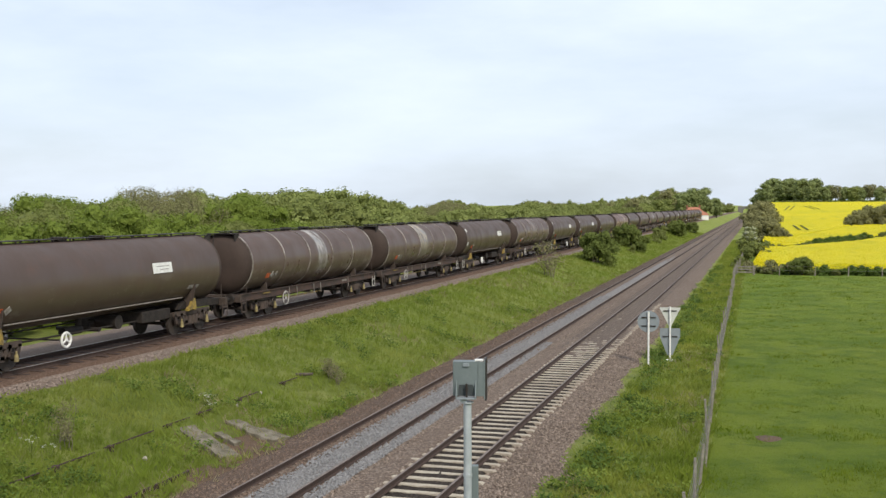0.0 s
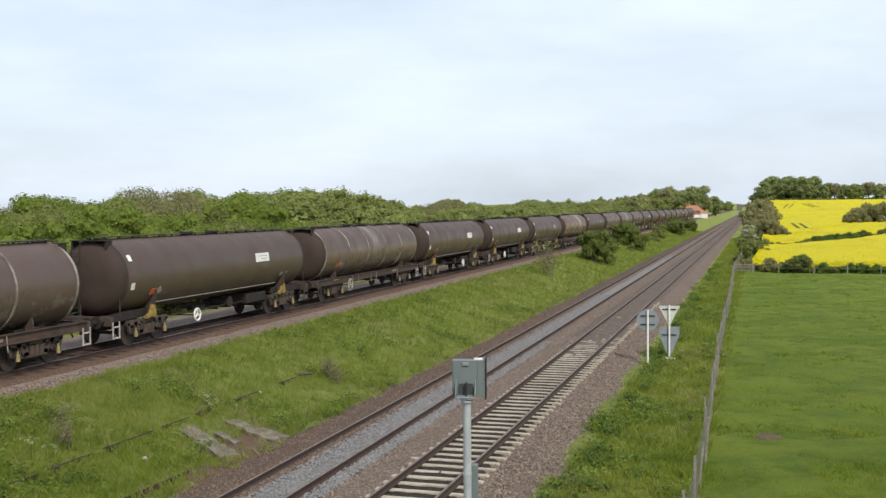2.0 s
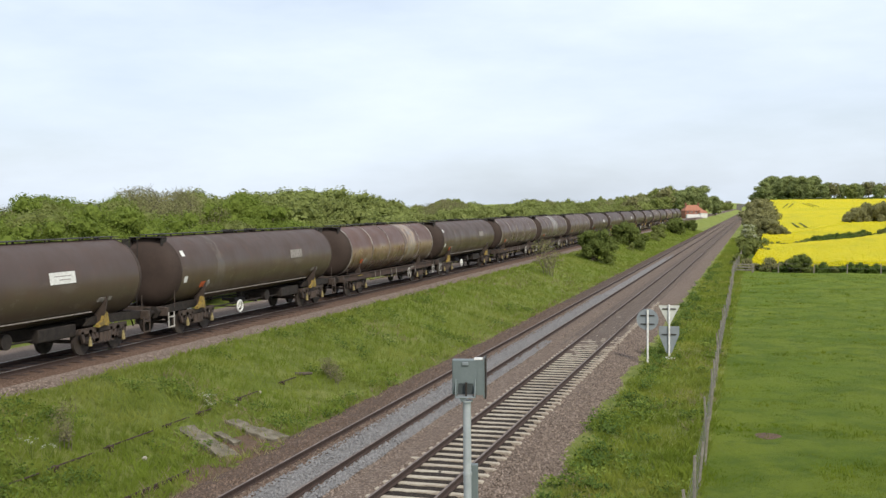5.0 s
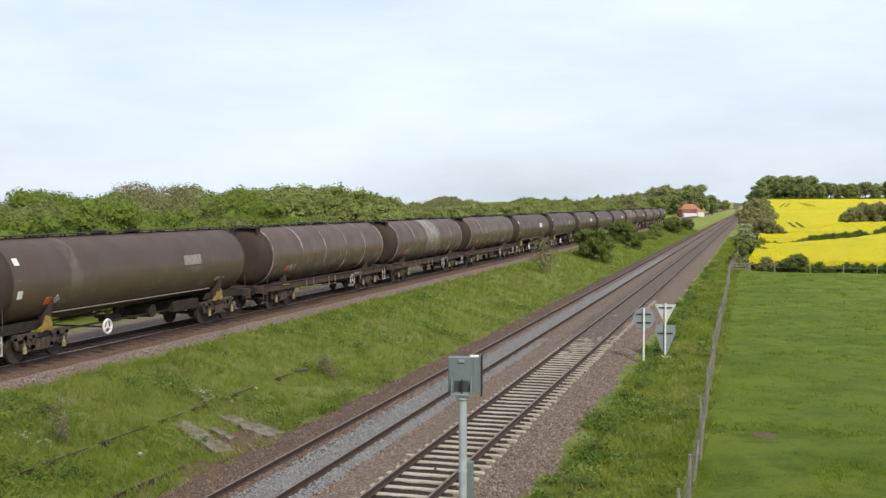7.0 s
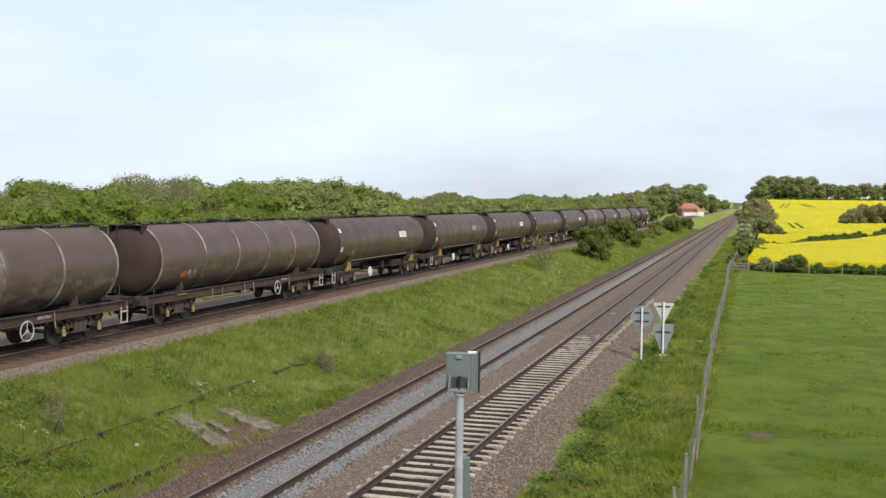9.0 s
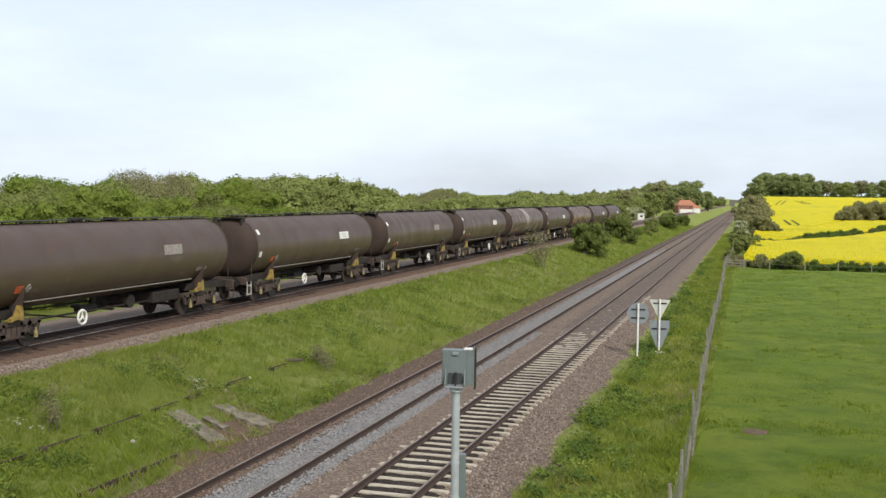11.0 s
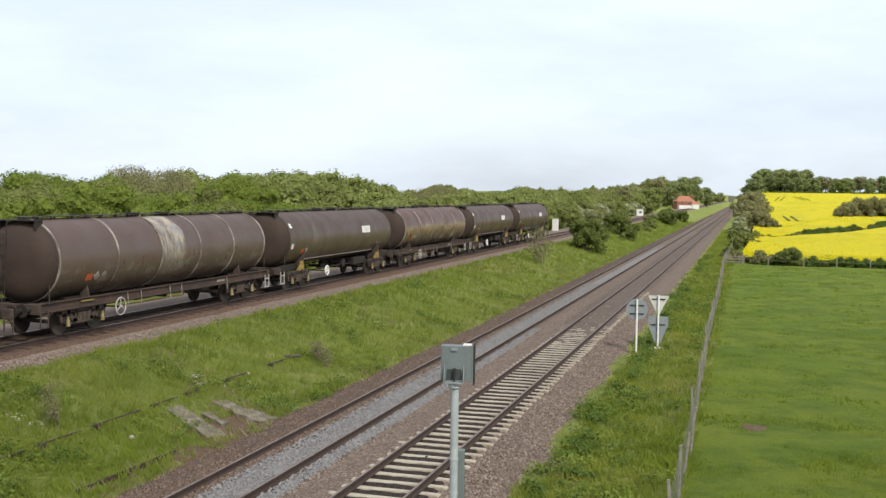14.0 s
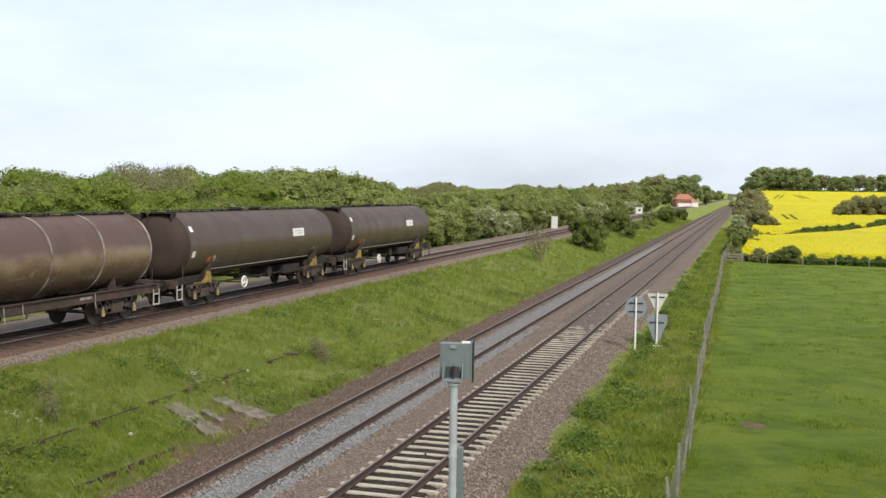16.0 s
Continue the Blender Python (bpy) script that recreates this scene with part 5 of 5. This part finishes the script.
M["crop"] = crop_material()
M["stalk"] = leaf_material("rape_stalks", (0.13, 0.15, 0.02), (0.25, 0.25, 0.03))
M["flower"] = blade_material("rape_flowers", (0.64, 0.53, 0.006), (0.72, 0.61, 0.01), (0.56, 0.47, 0.008))


def crop(name, x0, x1, lower, upper, lean=0.0):
    """A standing crop between two boundary lines: an uneven canopy with steep sides, and loose flower heads over the near part."""
    nx, ny = 110, 120
    verts, faces = [], []
    for j in range(ny + 1):
        for i in range(nx + 1):
            x = x0 + (x1 - x0) * (i / nx) ** 1.6
            a, c = lower(x), upper(x)
            y = a + (c - a) * (j / ny) ** 1.4
            x += lean * (y - a) * (1 - i / nx)
            h = 1.25 + 0.16 * noise.noise((x * 0.5, y * 0.25, 1)) + 0.1 * noise.noise((x * 2.1, y * 0.8, 4))
            if i in (0, nx) or j in (0, ny):
                h = -0.05
            verts.append((x, y, float(land(x, y)) + h))
    for j in range(ny):
        for i in range(nx):
            k = j * (nx + 1) + i
            faces.append((k, k + 1, k + nx + 2, k + nx + 1))
    ob = raw(name, verts, faces, M["crop"], smooth=True)
    ob.data.materials.append(M["stalk"])
    for k, p in enumerate(ob.data.polygons):
        p.material_index = int(k % nx == nx - 1 or k // nx == ny - 1)
    tagged(ob, "bright yellow oilseed rape in flower", "crop", kind="stuff")
    rng = np.random.default_rng(4)
    n = 7000
    x = x0 + 0.2 + (x1 - x0) * rng.uniform(0, 1, n) ** 1.8
    a, c = np.array([lower(q) for q in x]), np.array([upper(q) for q in x])
    y = a + 0.4 + (c - a - 0.8) * rng.uniform(0, 1, n) ** 1.6
    x = x + np.maximum(lean * (y - a) * (1 - ((x - x0) / (x1 - x0)) ** 0.625), 0)
    c = np.stack([x, y, land(x, y) + rng.normal(1.32, 0.1, n)], 1)
    v, f = leaf_quads(rng, c, np.tile((0.0, -0.2, 1.0), (n, 1)), 0.09)
    tagged(raw("rape_flowers", v.tolist(), f.tolist(), M["flower"]), "yellow flower heads of oilseed rape", "flowers", kind="stuff")


def fields():
    crop("rape_field", 7.3, 90, lambda x: 118.6, lambda x: min(hedge_line(x) - 2.2, 400), 0.025)
    crop("rape_field", 8.7, 75, lambda x: min(hedge_line(x) + 2.2, 440), lambda x: min(upper_line(x) - 1.2, 455))
    crop("rape_field", 8.9, 170, lambda x: min(upper_line(x) + 1.2, 460), lambda x: 478)
    b = bmesh.new()
    for x0, y0, n, slope, wide in ((17.9, 258, 4, -0.03, 0.55), (18.0, 392, 7, 0.07, 0.4), (27.9, 398, 6, -0.07, 0.3)):
        for k in range(n):                                                    # flattened wheel marks in the crop
            for s in (-0.9, 0.9):
                y = y0 + 5.5 * k
                x = x0 + slope * (y - y0) + s
                box(b, (wide, 5.9, 0.1), (x, y, float(land(x, y)) + 1.36), (1.8, 0, -math.degrees(slope)))
    tagged(part("crop_wheel_mark", b, M["stalk"]), "flattened green wheel marks in the yellow crop", "crop", kind="stuff")


# ---------- lineside things ----------
def signal():
    """Railway signal head seen from behind, on a tubular post."""
    x, y = 3.78, 14.5
    thing = new("railway_signal")
    thing.matrix_basis = pose(x, y, -0.565, 0, 0, 12)
    base = float(land(x, y)) + 0.565
    b = bmesh.new()
    tube(b, 0.058, (0, 0, base - 0.3), (0, 0, 4.4), 20)
    part("post", b, M["galv"], thing, "grey galvanised tubular post", smooth=False)
    b = bmesh.new()
    tube(b, 0.085, (0, 0, 4.4), (0, 0, 4.42), 20)
    box(b, (0.1, 0.1, 0.06), (-0.05, -0.02, 4.45), bevel=0.008)
    part("flange", b, M["galv"], thing)
    # case: back plate with a tapered housing in front and a bracket bay, its depth painted dark
    b = bmesh.new()
    box(b, (0.4, 0.2, 0.5), (-0.015, 0.14, 4.74), bevel=0.015)
    part("case", b, M["grey"], thing, "grey-green metal signal case")
    b = bmesh.new()
    outline = [(-0.205, 4.52), (-0.15, 4.49), (-0.12, 4.66), (0.08, 4.66), (0.115, 4.49), (0.15, 4.52), (0.16, 4.99), (-0.205, 4.99)]
    f = [b.verts.new((u, 0.03, v)) for u, v in outline]
    g = [b.verts.new((u, 0.045, v)) for u, v in outline]
    b.faces.new(f[::-1])
    b.faces.new(g)
    for i in range(len(f)):
        j = (i + 1) % len(f)
        b.faces.new((f[i], f[j], g[j], g[i]))
    part("door", b, M["grey"], thing)
    # flat dark plate imitates the shade inside the bay
    b = bmesh.new()
    box(b, (0.22, 0.004, 0.16), (-0.02, 0.036, 4.575))
    part("recess", b, M["bay"], thing, "dark plate standing for the shade in the mounting bay")
    for u in (-0.165, 0.115):                                                 # cheek plates beside the bay
        b = bmesh.new()
        shape = [(0.03, 4.72), (0.03, 4.47), (-0.11, 4.47), (-0.1, 4.52)]
        f = [b.verts.new((u, p, q)) for p, q in shape]
        g = [b.verts.new((u + 0.014, p, q)) for p, q in shape]
        b.faces.new(f)
        b.faces.new(g[::-1])
        for i in range(4):
            b.faces.new((f[i], g[i], g[(i + 1) % 4], f[(i + 1) % 4]))
        bmesh.ops.recalc_face_normals(b, faces=b.faces)
        part("cheek_plate", b, M["grey"], thing)
    b = bmesh.new()
    box(b, (0.09, 0.03, 0.045), (-0.02, 0.02, 4.945), bevel=0.006)
    part("catch", b, M["signback"], thing)
    b = bmesh.new()
    box(b, (0.035, 0.04, 0.12), (-0.01, -0.02, 4.62), bevel=0.008)
    tube(b, 0.014, (-0.01, -0.03, 4.46), (-0.01, -0.03, 4.66), 10)
    part("bracket", b, M["black"], thing, "dark mounting bracket")
    b = bmesh.new()
    box(b, (0.26, 0.15, 0.02), (-0.02, -0.03, 4.475), (0, 0, 0), 0.004)
    part("tray", b, M["signback"], thing)
    b = bmesh.new()
    box(b, (0.018, 0.36, 0.56), (0.245, 0.2, 4.73), bevel=0.004)
    box(b, (0.1, 0.02, 0.5), (0.19, 0.04, 4.74))
    part("side_plate", b, M["grey"], thing)
    b = bmesh.new()
    box(b, (0.12, 0.12, 0.02), (0.165, 0.12, 5.005))
    part("top_plate", b, M["white"], thing, "white cover on the case top")
    b = bmesh.new()
    box(b, (0.02, 0.34, 0.6), (0.262, 0.24, 4.72))
    part("hood", b, M["black"], thing)
    b = bmesh.new()
    box(b, (0.16, 0.12, 0.75), (0.07, 0.08, 3.1), bevel=0.012)
    part("junction_box", b, M["grey"], thing, "grey cable box on the post")
    for z in (2.85, 3.35):
        b = bmesh.new()
        tube(b, 0.066, (0, 0, z - 0.02), (0, 0, z + 0.02), 20)
        part("clamp", b, M["galv"], thing)
    tagged(thing, "grey railway signal on a tubular post, seen from behind", "signal")


def lineside_signs():
    # round board
    z0 = float(land(3.15, 47.2))
    thing = new("lineside_sign")
    thing.matrix_basis = pose(3.15, 47.2, z0, 0, 0, 6)
    b = bmesh.new()
    tube(b, 0.045, (0, 0, -0.3), (0, 0, 2.42), 12)
    part("post", b, M["white"], thing, "white painted post")
    b = bmesh.new()
    tube(b, 0.48, (0, 0.06, 1.98), (0, 0.075, 1.98), 40)
    part("board", b, M["signback"], thing, "bare grey back of a round board")
    for z in (1.78, 2.16):
        b = bmesh.new()
        box(b, (0.62, 0.03, 0.045), (0, 0.04, z))
        part("rail_bar", b, M["black"], thing)
    tagged(thing, "round speed board on a white post, seen from behind", "sign", "speed boards")
    z0 = float(land(3.95, 49.0))
    thing = new("lineside_sign")
    thing.matrix_basis = pose(3.95, 49.0, z0, 0, 0, 6)
    b = bmesh.new()
    tube(b, 0.045, (0, 0, -0.2), (0, 0, 2.5), 12)
    box(b, (0.5, 0.4, 0.06), (0, 0, 0.03), bevel=0.01)
    part("post", b, M["white"], thing, "white painted post on a concrete foot")

    def plate(name, outline, y, material, label):
        b = bmesh.new()
        f = [b.verts.new((u, y, v)) for u, v in outline]
        g = [b.verts.new((u, y + 0.014, v)) for u, v in outline]
        b.faces.new(f)
        b.faces.new(g[::-1])
        for i in range(len(f)):
            j = (i + 1) % len(f)
            b.faces.new((f[i], g[i], g[j], f[j]))
        bmesh.ops.recalc_face_normals(b, faces=b.faces)
        part(name, b, material, thing, label)

    plate("triangle_board", [(-0.47, 2.43), (-0.45, 2.46), (0.45, 2.46), (0.47, 2.43), (0.06, 1.62), (-0.06, 1.62)], 0.06, M["pale_back"], "pale back of a triangular board")
    plate("shield_board", [(-0.46, 1.5), (0.46, 1.5), (0.46, 1.12), (0.12, 0.26), (-0.12, 0.26), (-0.46, 1.12)], 0.06, M["signback"], "grey back of a pointed board")
    for w, z in ((0.62, 2.3), (0.66, 1.12)):
        b = bmesh.new()
        box(b, (w, 0.03, 0.045), (0, 0.04, z))
        part("rail_bar", b, M["black"], thing)
    tagged(thing, "triangle and shield speed boards on a white post, from behind", "sign", "speed boards")


M["pale_back"] = simple("pale_sign_back", (0.55, 0.55, 0.5), (0.45, 0.45, 0.41), 3, 0.6)


def fence():
    thing = tagged(new("wire_fence"), "post and wire mesh fence between verge and pasture", "fence")
    rng = random.Random(2)
    b = bmesh.new()
    box(b, (0.065, 0.065, 1.55), (0, 0, 0.47), bevel=0.01)
    me = mesh_of("post", b, M["timber"])

    def fx(y):
        return np.interp(y, (14, 30, 50, 80, 112, 150), (6.48, 6.42, 6.15, 5.96, 5.62, 6.1))

    y, spots = 14.0, []
    while y < 148:
        x = float(fx(y))
        piece("post", me, thing, pose(x + rng.uniform(-0.05, 0.05), y, float(land(x, y)) + rng.uniform(-0.12, 0.12), rng.uniform(-4, 4), rng.uniform(-5, 5), rng.uniform(-8, 8)))
        spots.append((x, y))
        y += rng.uniform(2.3, 3.0)
    for h in (0.08, 0.3, 0.52, 0.75, 0.98, 1.15):
        b = bmesh.new()
        for (x0, y0), (x1, y1) in zip(spots, spots[1:]):
            tube(b, 0.004, (x0, y0, float(land(x0, y0)) + h), (x1, y1, float(land(x1, y1)) + h), 4)
        part("wire", b, M["wire"], thing, "dull fence wire")
    b = bmesh.new()
    for (x0, y0), (x1, y1) in zip(spots, spots[1:]):
        for k in range(12):
            q = k / 12
            x, y = x0 + (x1 - x0) * q, y0 + (y1 - y0) * q
            box(b, (0.0035, 0.0035, 0.9), (x, y, float(land(x, y)) + 0.53))
    tagged(part("mesh", b, M["wire"], thing), kind="stuff")
    # field fence below the crop
    thing = tagged(new("field_fence"), "weathered post and wire fence below the yellow crop", "fence")
    x, prev = 7.5, None
    while x < 45:
        y = 114.0 + rng.uniform(-0.1, 0.1)
        ob = piece("post", me, thing, pose(x, y, float(land(x, y)), rng.uniform(-4, 4), rng.uniform(-4, 4), rng.uniform(-8, 8)))
        ob.scale = (1.5, 1.5, rng.uniform(0.7, 0.92))
        if prev:
            for h in (0.5, 0.95):
                b = bmesh.new()
                tube(b, 0.009, (prev[0], prev[1], float(land(*prev)) + h), (x, y, float(land(x, y)) + h), 5)
                part("wire", b, M["wire"], thing)
        prev = (x, y)
        x += rng.uniform(1.5, 3.6)


def corner_rails():
    """Short wooden rails that close the corner between the line's fence and the field's."""
    thing = tagged(new("wooden_rails"), "weathered wooden post and rail at the fence corner", "fence")
    z = float(land(6.6, 113.4))
    for x in (5.75, 7.4):
        b = bmesh.new()
        box(b, (0.12, 0.12, 1.2), (x, 113.4, z + 0.4), bevel=0.015)
        part("post", b, M["timber"], thing)
    for h in (0.3, 0.58, 0.86):
        b = bmesh.new()
        box(b, (1.7, 0.05, 0.12), (6.58, 113.3, z + h), (0, 1.0, 0), 0.01)
        part("rail_bar", b, M["timber"], thing)


def bank_litter():
    """Concrete slabs, an old buried rail, a log and bare soil on the bank."""
    def slab(name, x, y, size, turn, lean, material, label, category):
        b = bmesh.new()
        box(b, size, (0, 0, 0), (0, 0, 0), 0.02)
        bmesh.ops.subdivide_edges(b, edges=b.edges, cuts=6, use_grid_fill=True)
        for v in b.verts:
            v.co += Vector((noise.noise(v.co * 5 + Vector((x, 0, 0))), noise.noise(v.co * 4 + Vector((0, y, 0))), 0.5 * noise.noise(v.co * 6))) * 0.06
        ob = part(name, b, material)
        ob.matrix_basis = pose(x, y, rough(x, y) + 0.04, lean, 3, turn)
        tagged(ob, label, category)

    slab("concrete_slab", -7.5, 26.95, (0.6, 2.7, 0.2), 59, 9, M["mossy"], "long mossy concrete slab lying in the grass", "slab")
    slab("concrete_slab", -7.2, 27.65, (0.28, 1.0, 0.18), 66, 10, M["mossy"], "broken strip of mossy concrete in the grass", "slab")
    slab("concrete_slab", -6.5, 28.9, (0.8, 1.1, 0.2), 72, 8, M["mossy"], "broken pale concrete slab on the bank", "slab")
    slab("concrete_slab", -7.5, 29.2, (0.55, 1.0, 0.18), 73, 11, M["mossy"], "mossy concrete slab half sunk in grass", "slab")
    for x, y, s, label in ((-6.3, 26.9, 1.0, "bare brown soil among the grass"), (-6.2, 24.6, 0.9, "bare brown soil among the grass"),
                           (-6.5, 27.9, 1.0, "bare brown soil among the grass"), (3.15, 27.0, 0.5, "bare brown soil at the ballast's edge"),
                           (8.1, 33.4, 0.5, "reddish bare soil patch in the pasture")):
        verts, faces, n = [(x, y, rough(x, y) + 0.045)], [], 22
        for k, q in enumerate((0.35, 0.7, 1.0)):
            for i in range(n):
                a = 2 * math.pi * i / n
                r = s * q * (1 + 0.4 * noise.noise((math.cos(a) * 1.5 + x, math.sin(a) * 1.5, y)))
                px, py = x + r * math.cos(a), y + 1.3 * r * math.sin(a)
                verts.append((px, py, rough(px, py) + (0.035, 0.02, -0.04)[k]))
        faces += [(0, 1 + i, 1 + (i + 1) % n) for i in range(n)]
        faces += [(1 + k * n + i, 1 + (k + 1) * n + i, 1 + (k + 1) * n + (i + 1) % n, 1 + k * n + (i + 1) % n) for k in range(2) for i in range(n)]
        ob = raw("bare_soil", verts, faces, M["earth"], smooth=True)
        tagged(ob, label, "soil", kind="structure")
    # cow parsley: thin stems with flat white heads
    for x, y, h in ((-9.6, 22.0, 0.55), (-9.35, 22.3, 0.45), (-9.1, 29.9, 0.45), (-9.3, 30.1, 0.4), (-8.9, 29.6, 0.35)):
        thing = new("cow_parsley")
        thing.matrix_basis = pose(x, y, rough(x, y))
        rng = np.random.default_rng(int(abs(x) * 100))
        b = bmesh.new()
        heads = [(rng.uniform(-0.2, 0.2), rng.uniform(-0.2, 0.2), h * rng.uniform(0.6, 1.05)) for _ in range(7)]
        for p in heads:
            tube(b, 0.006, (0, 0, -0.05), p, 4, 0.004)
        part("stem", b, M["leaf_dark"], thing)
        for p in heads:
            c = np.array(p) + rng.normal(0, 1, (14, 3)) * (0.028, 0.028, 0.008)
            v, f = leaf_quads(rng, c, np.tile((0.0, 0.0, 1.0), (len(c), 1)), 0.014)
            raw("flower_head", v.tolist(), f.tolist(), M["blossom"], thing)
        tagged(thing, "white-flowered cow parsley in the bank grass", "plant", "cow parsley")
    # old point rodding run: broken rusty lengths on small stools
    thing = tagged(new("old_rodding"), "rusty broken rodding run half buried in grass", "rodding")
    for y0, y1 in ((19.0, 21.2), (21.6, 23.4), (23.9, 26.2), (26.8, 28.2), (28.7, 29.6), (31.2, 32.8), (34.6, 36.0)):
        x = -8.83
        b = bmesh.new()
        tube(b, 0.022, (x, y0, float(land(x, y0)) + 0.13), (x + 0.05, y1, float(land(x, y1)) + 0.13), 8)
        part("rod", b, M["rusty"], thing)
        b = bmesh.new()
        box(b, (0.16, 0.12, 0.2), (x, y0 + 0.3, float(land(x, y0)) + 0.05), bevel=0.02)
        part("stool", b, M["rusty"], thing)
    # an old rail left lying at the foot of the bank
    b = bmesh.new()
    box(b, (0.07, 4.0, 0.13), (-6.62, 22.3, rough(-6.62, 22.3) + 0.08), (0, 0, -2.5), 0.015)
    tagged(part("old_rail", b, M["rusty"]), "rusty old rail lying in the grass", "rail")
    b = bmesh.new()
    tube(b, 0.075, (0, 0, -0.05), (0.62, 0.2, -0.03), 10, 0.05)
    for v in b.verts:
        v.co += Vector((0, noise.noise(v.co * 7), noise.noise(v.co * 6))) * 0.04
    ob = part("log", b, M["bark"])
    ob.matrix_basis = pose(-9.1, 36.6, float(land(-9.1, 36.6)) + 0.1)
    tagged(ob, "weathered grey log in the grass", "log")
    for x, y in ((-8.8, 33.0), (-7.9, 24.4), (-8.6, 30.9)):
        b = bmesh.new()
        bmesh.ops.create_icosphere(b, subdivisions=2, radius=0.07)
        for v in b.verts:
            v.co *= 1 + 0.3 * noise.noise(v.co * 9 + Vector((x, y, 0)))
        ob = part("pale_stone", b, M["concrete"])
        ob.matrix_basis = pose(x, y, float(land(x, y)) + 0.06)
        tagged(ob, "pale loose stone in the grass", "stone", "loose stones on the bank")


def far_things():
    # white equipment cabinet beside the branch line
    thing = new("equipment_cabinet")
    thing.matrix_basis = pose(-19.2, 152, 1.24)
    b = bmesh.new()
    box(b, (0.85, 0.6, 1.75), (0, 0, 0.9), bevel=0.02)
    part("body", b, M["white"], thing)
    b = bmesh.new()
    box(b, (0.95, 0.7, 0.07), (0, 0, 1.8), bevel=0.02)
    part("lid", b, M["white"], thing)
    b = bmesh.new()
    box(b, (0.78, 0.02, 1.5), (0, -0.31, 0.95), bevel=0.006)
    part("door", b, M["white"], thing)
    b = bmesh.new()
    box(b, (1.0, 0.75, 0.12), (0, 0, 0.03))
    part("plinth", b, M["concrete"], thing)
    tagged(thing, "white lineside equipment cabinet beside the branch line", "cabinet")
    # pale hut further on
    thing = new("lineside_hut")
    thing.matrix_basis = pose(-19.9, 284, 1.2, 0, 0, 8)
    b = bmesh.new()
    box(b, (1.7, 2.2, 1.6), (0, 0, 0.8), bevel=0.03)
    part("wall", b, M["white"], thing)
    b = bmesh.new()
    box(b, (1.9, 2.4, 0.12), (0, 0, 1.66), bevel=0.03)
    part("roof", b, M["white"], thing)
    b = bmesh.new()
    box(b, (0.6, 0.03, 0.5), (0.1, -1.11, 1.0))
    part("window", b, M["glass"], thing)
    tagged(thing, "small white hut beside the branch line", "hut")
    # house with a red roof
    thing = new("house")
    thing.matrix_basis = pose(-18.6, 462, float(land(-18.6, 462)) - 0.2, 0, 0, 24)
    thing.scale = (0.64, 0.64, 0.74)
    b = bmesh.new()
    box(b, (12.5, 7.0, 4.6), (0, 0, 2.3))
    part("wall", b, M["brick"], thing, "red brick house wall")

    def gable(name, w, d, z, h, m, material):
        b = bmesh.new()
        pts = [(-w, -d, z), (w, -d, z), (w, d, z), (-w, d, z), (-w * 0.5, 0, z + h), (w * 0.5, 0, z + h)]
        v = [b.verts.new(m @ Vector(p)) for p in pts]
        for q in ((0, 1, 5, 4), (2, 3, 4, 5), (1, 2, 5), (3, 0, 4), (3, 2, 1, 0)):
            b.faces.new([v[i] for i in q])
        part(name, b, material, thing, "red clay tile roof")

    gable("roof", 6.7, 4.0, 4.55, 3.2, Matrix.Identity(4), M["tile"])
    b = bmesh.new()
    box(b, (4.6, 5.0, 3.2), (5.6, -4.6, 1.6))
    part("wall", b, M["white"], thing, "white rendered extension")
    gable("roof", 2.9, 2.8, 3.15, 1.6, pose(5.6, -4.6, 0), M["tile"])
    b = bmesh.new()
    box(b, (9.5, 3.0, 2.4), (-1.0, -5.0, 1.2))
    part("wall", b, M["white"], thing, "white garden wall and outbuilding")
    for x in (-4.5, 4.2):
        b = bmesh.new()
        box(b, (0.9, 0.9, 1.9), (x, 0, 8.0), bevel=0.04)
        part("chimney", b, M["brick"], thing)
    for x in (-4.4, -1.5, 1.6):
        for z in (1.5, 3.6):
            b = bmesh.new()
            box(b, (1.05, 0.08, 1.1), (x, -3.52, z))
            w = part("window", b, M["white"], thing)
            b = bmesh.new()
            box(b, (0.9, 0.04, 0.95), (x, -3.57, z))
            part("pane", b, M["glass"], w)
    tagged(thing, "brick house with a red tile roof and white extension", "house")
    # far road bridge over the line
    thing = new("road_bridge")
    thing.matrix_basis = pose(-1.7, 1180, 0)
    b = bmesh.new()
    n = 14
    outline = [(-11, -1), (-5.6, -1)] + [(-5.6 * math.cos(math.pi * k / n), 2.6 + 2.6 * math.sin(math.pi * k / n)) for k in range(n + 1)] + [(5.6, -1), (13, -1), (13, 7.4), (-11, 7.4)]
    f = [b.verts.new((u, -3, v)) for u, v in outline]
    g = [b.verts.new((u, 3, v)) for u, v in outline]
    b.faces.new(f)
    b.faces.new(g[::-1])
    for i in range(len(f)):
        j = (i + 1) % len(f)
        b.faces.new((f[i], g[i], g[j], f[j]))
    bmesh.ops.recalc_face_normals(b, faces=b.faces)
    part("arch", b, M["stone_grey_wall"], thing)
    b = bmesh.new()
    box(b, (24, 0.4, 0.3), (1, -3.05, 7.2))
    box(b, (24, 0.4, 0.3), (1, 3.05, 7.2))
    part("parapet", b, M["concrete"], thing)
    tagged(thing, "brick arch road bridge over the line, far off", "bridge")


def motions():
    for k, ob in WAGONS:
        walk(ob, [(float(t), pose(TRACK_X, TAIL - HALF - PITCH * k - SPEED * float(t), TRACK_Z)) for t in np.arange(0, 16.01, 0.5)])


ground()
railways()
train()
signal()
lineside_signs()
fence()
corner_rails()
bank_litter()
far_things()
fields()
woods()
grasses()
stones()
motions()
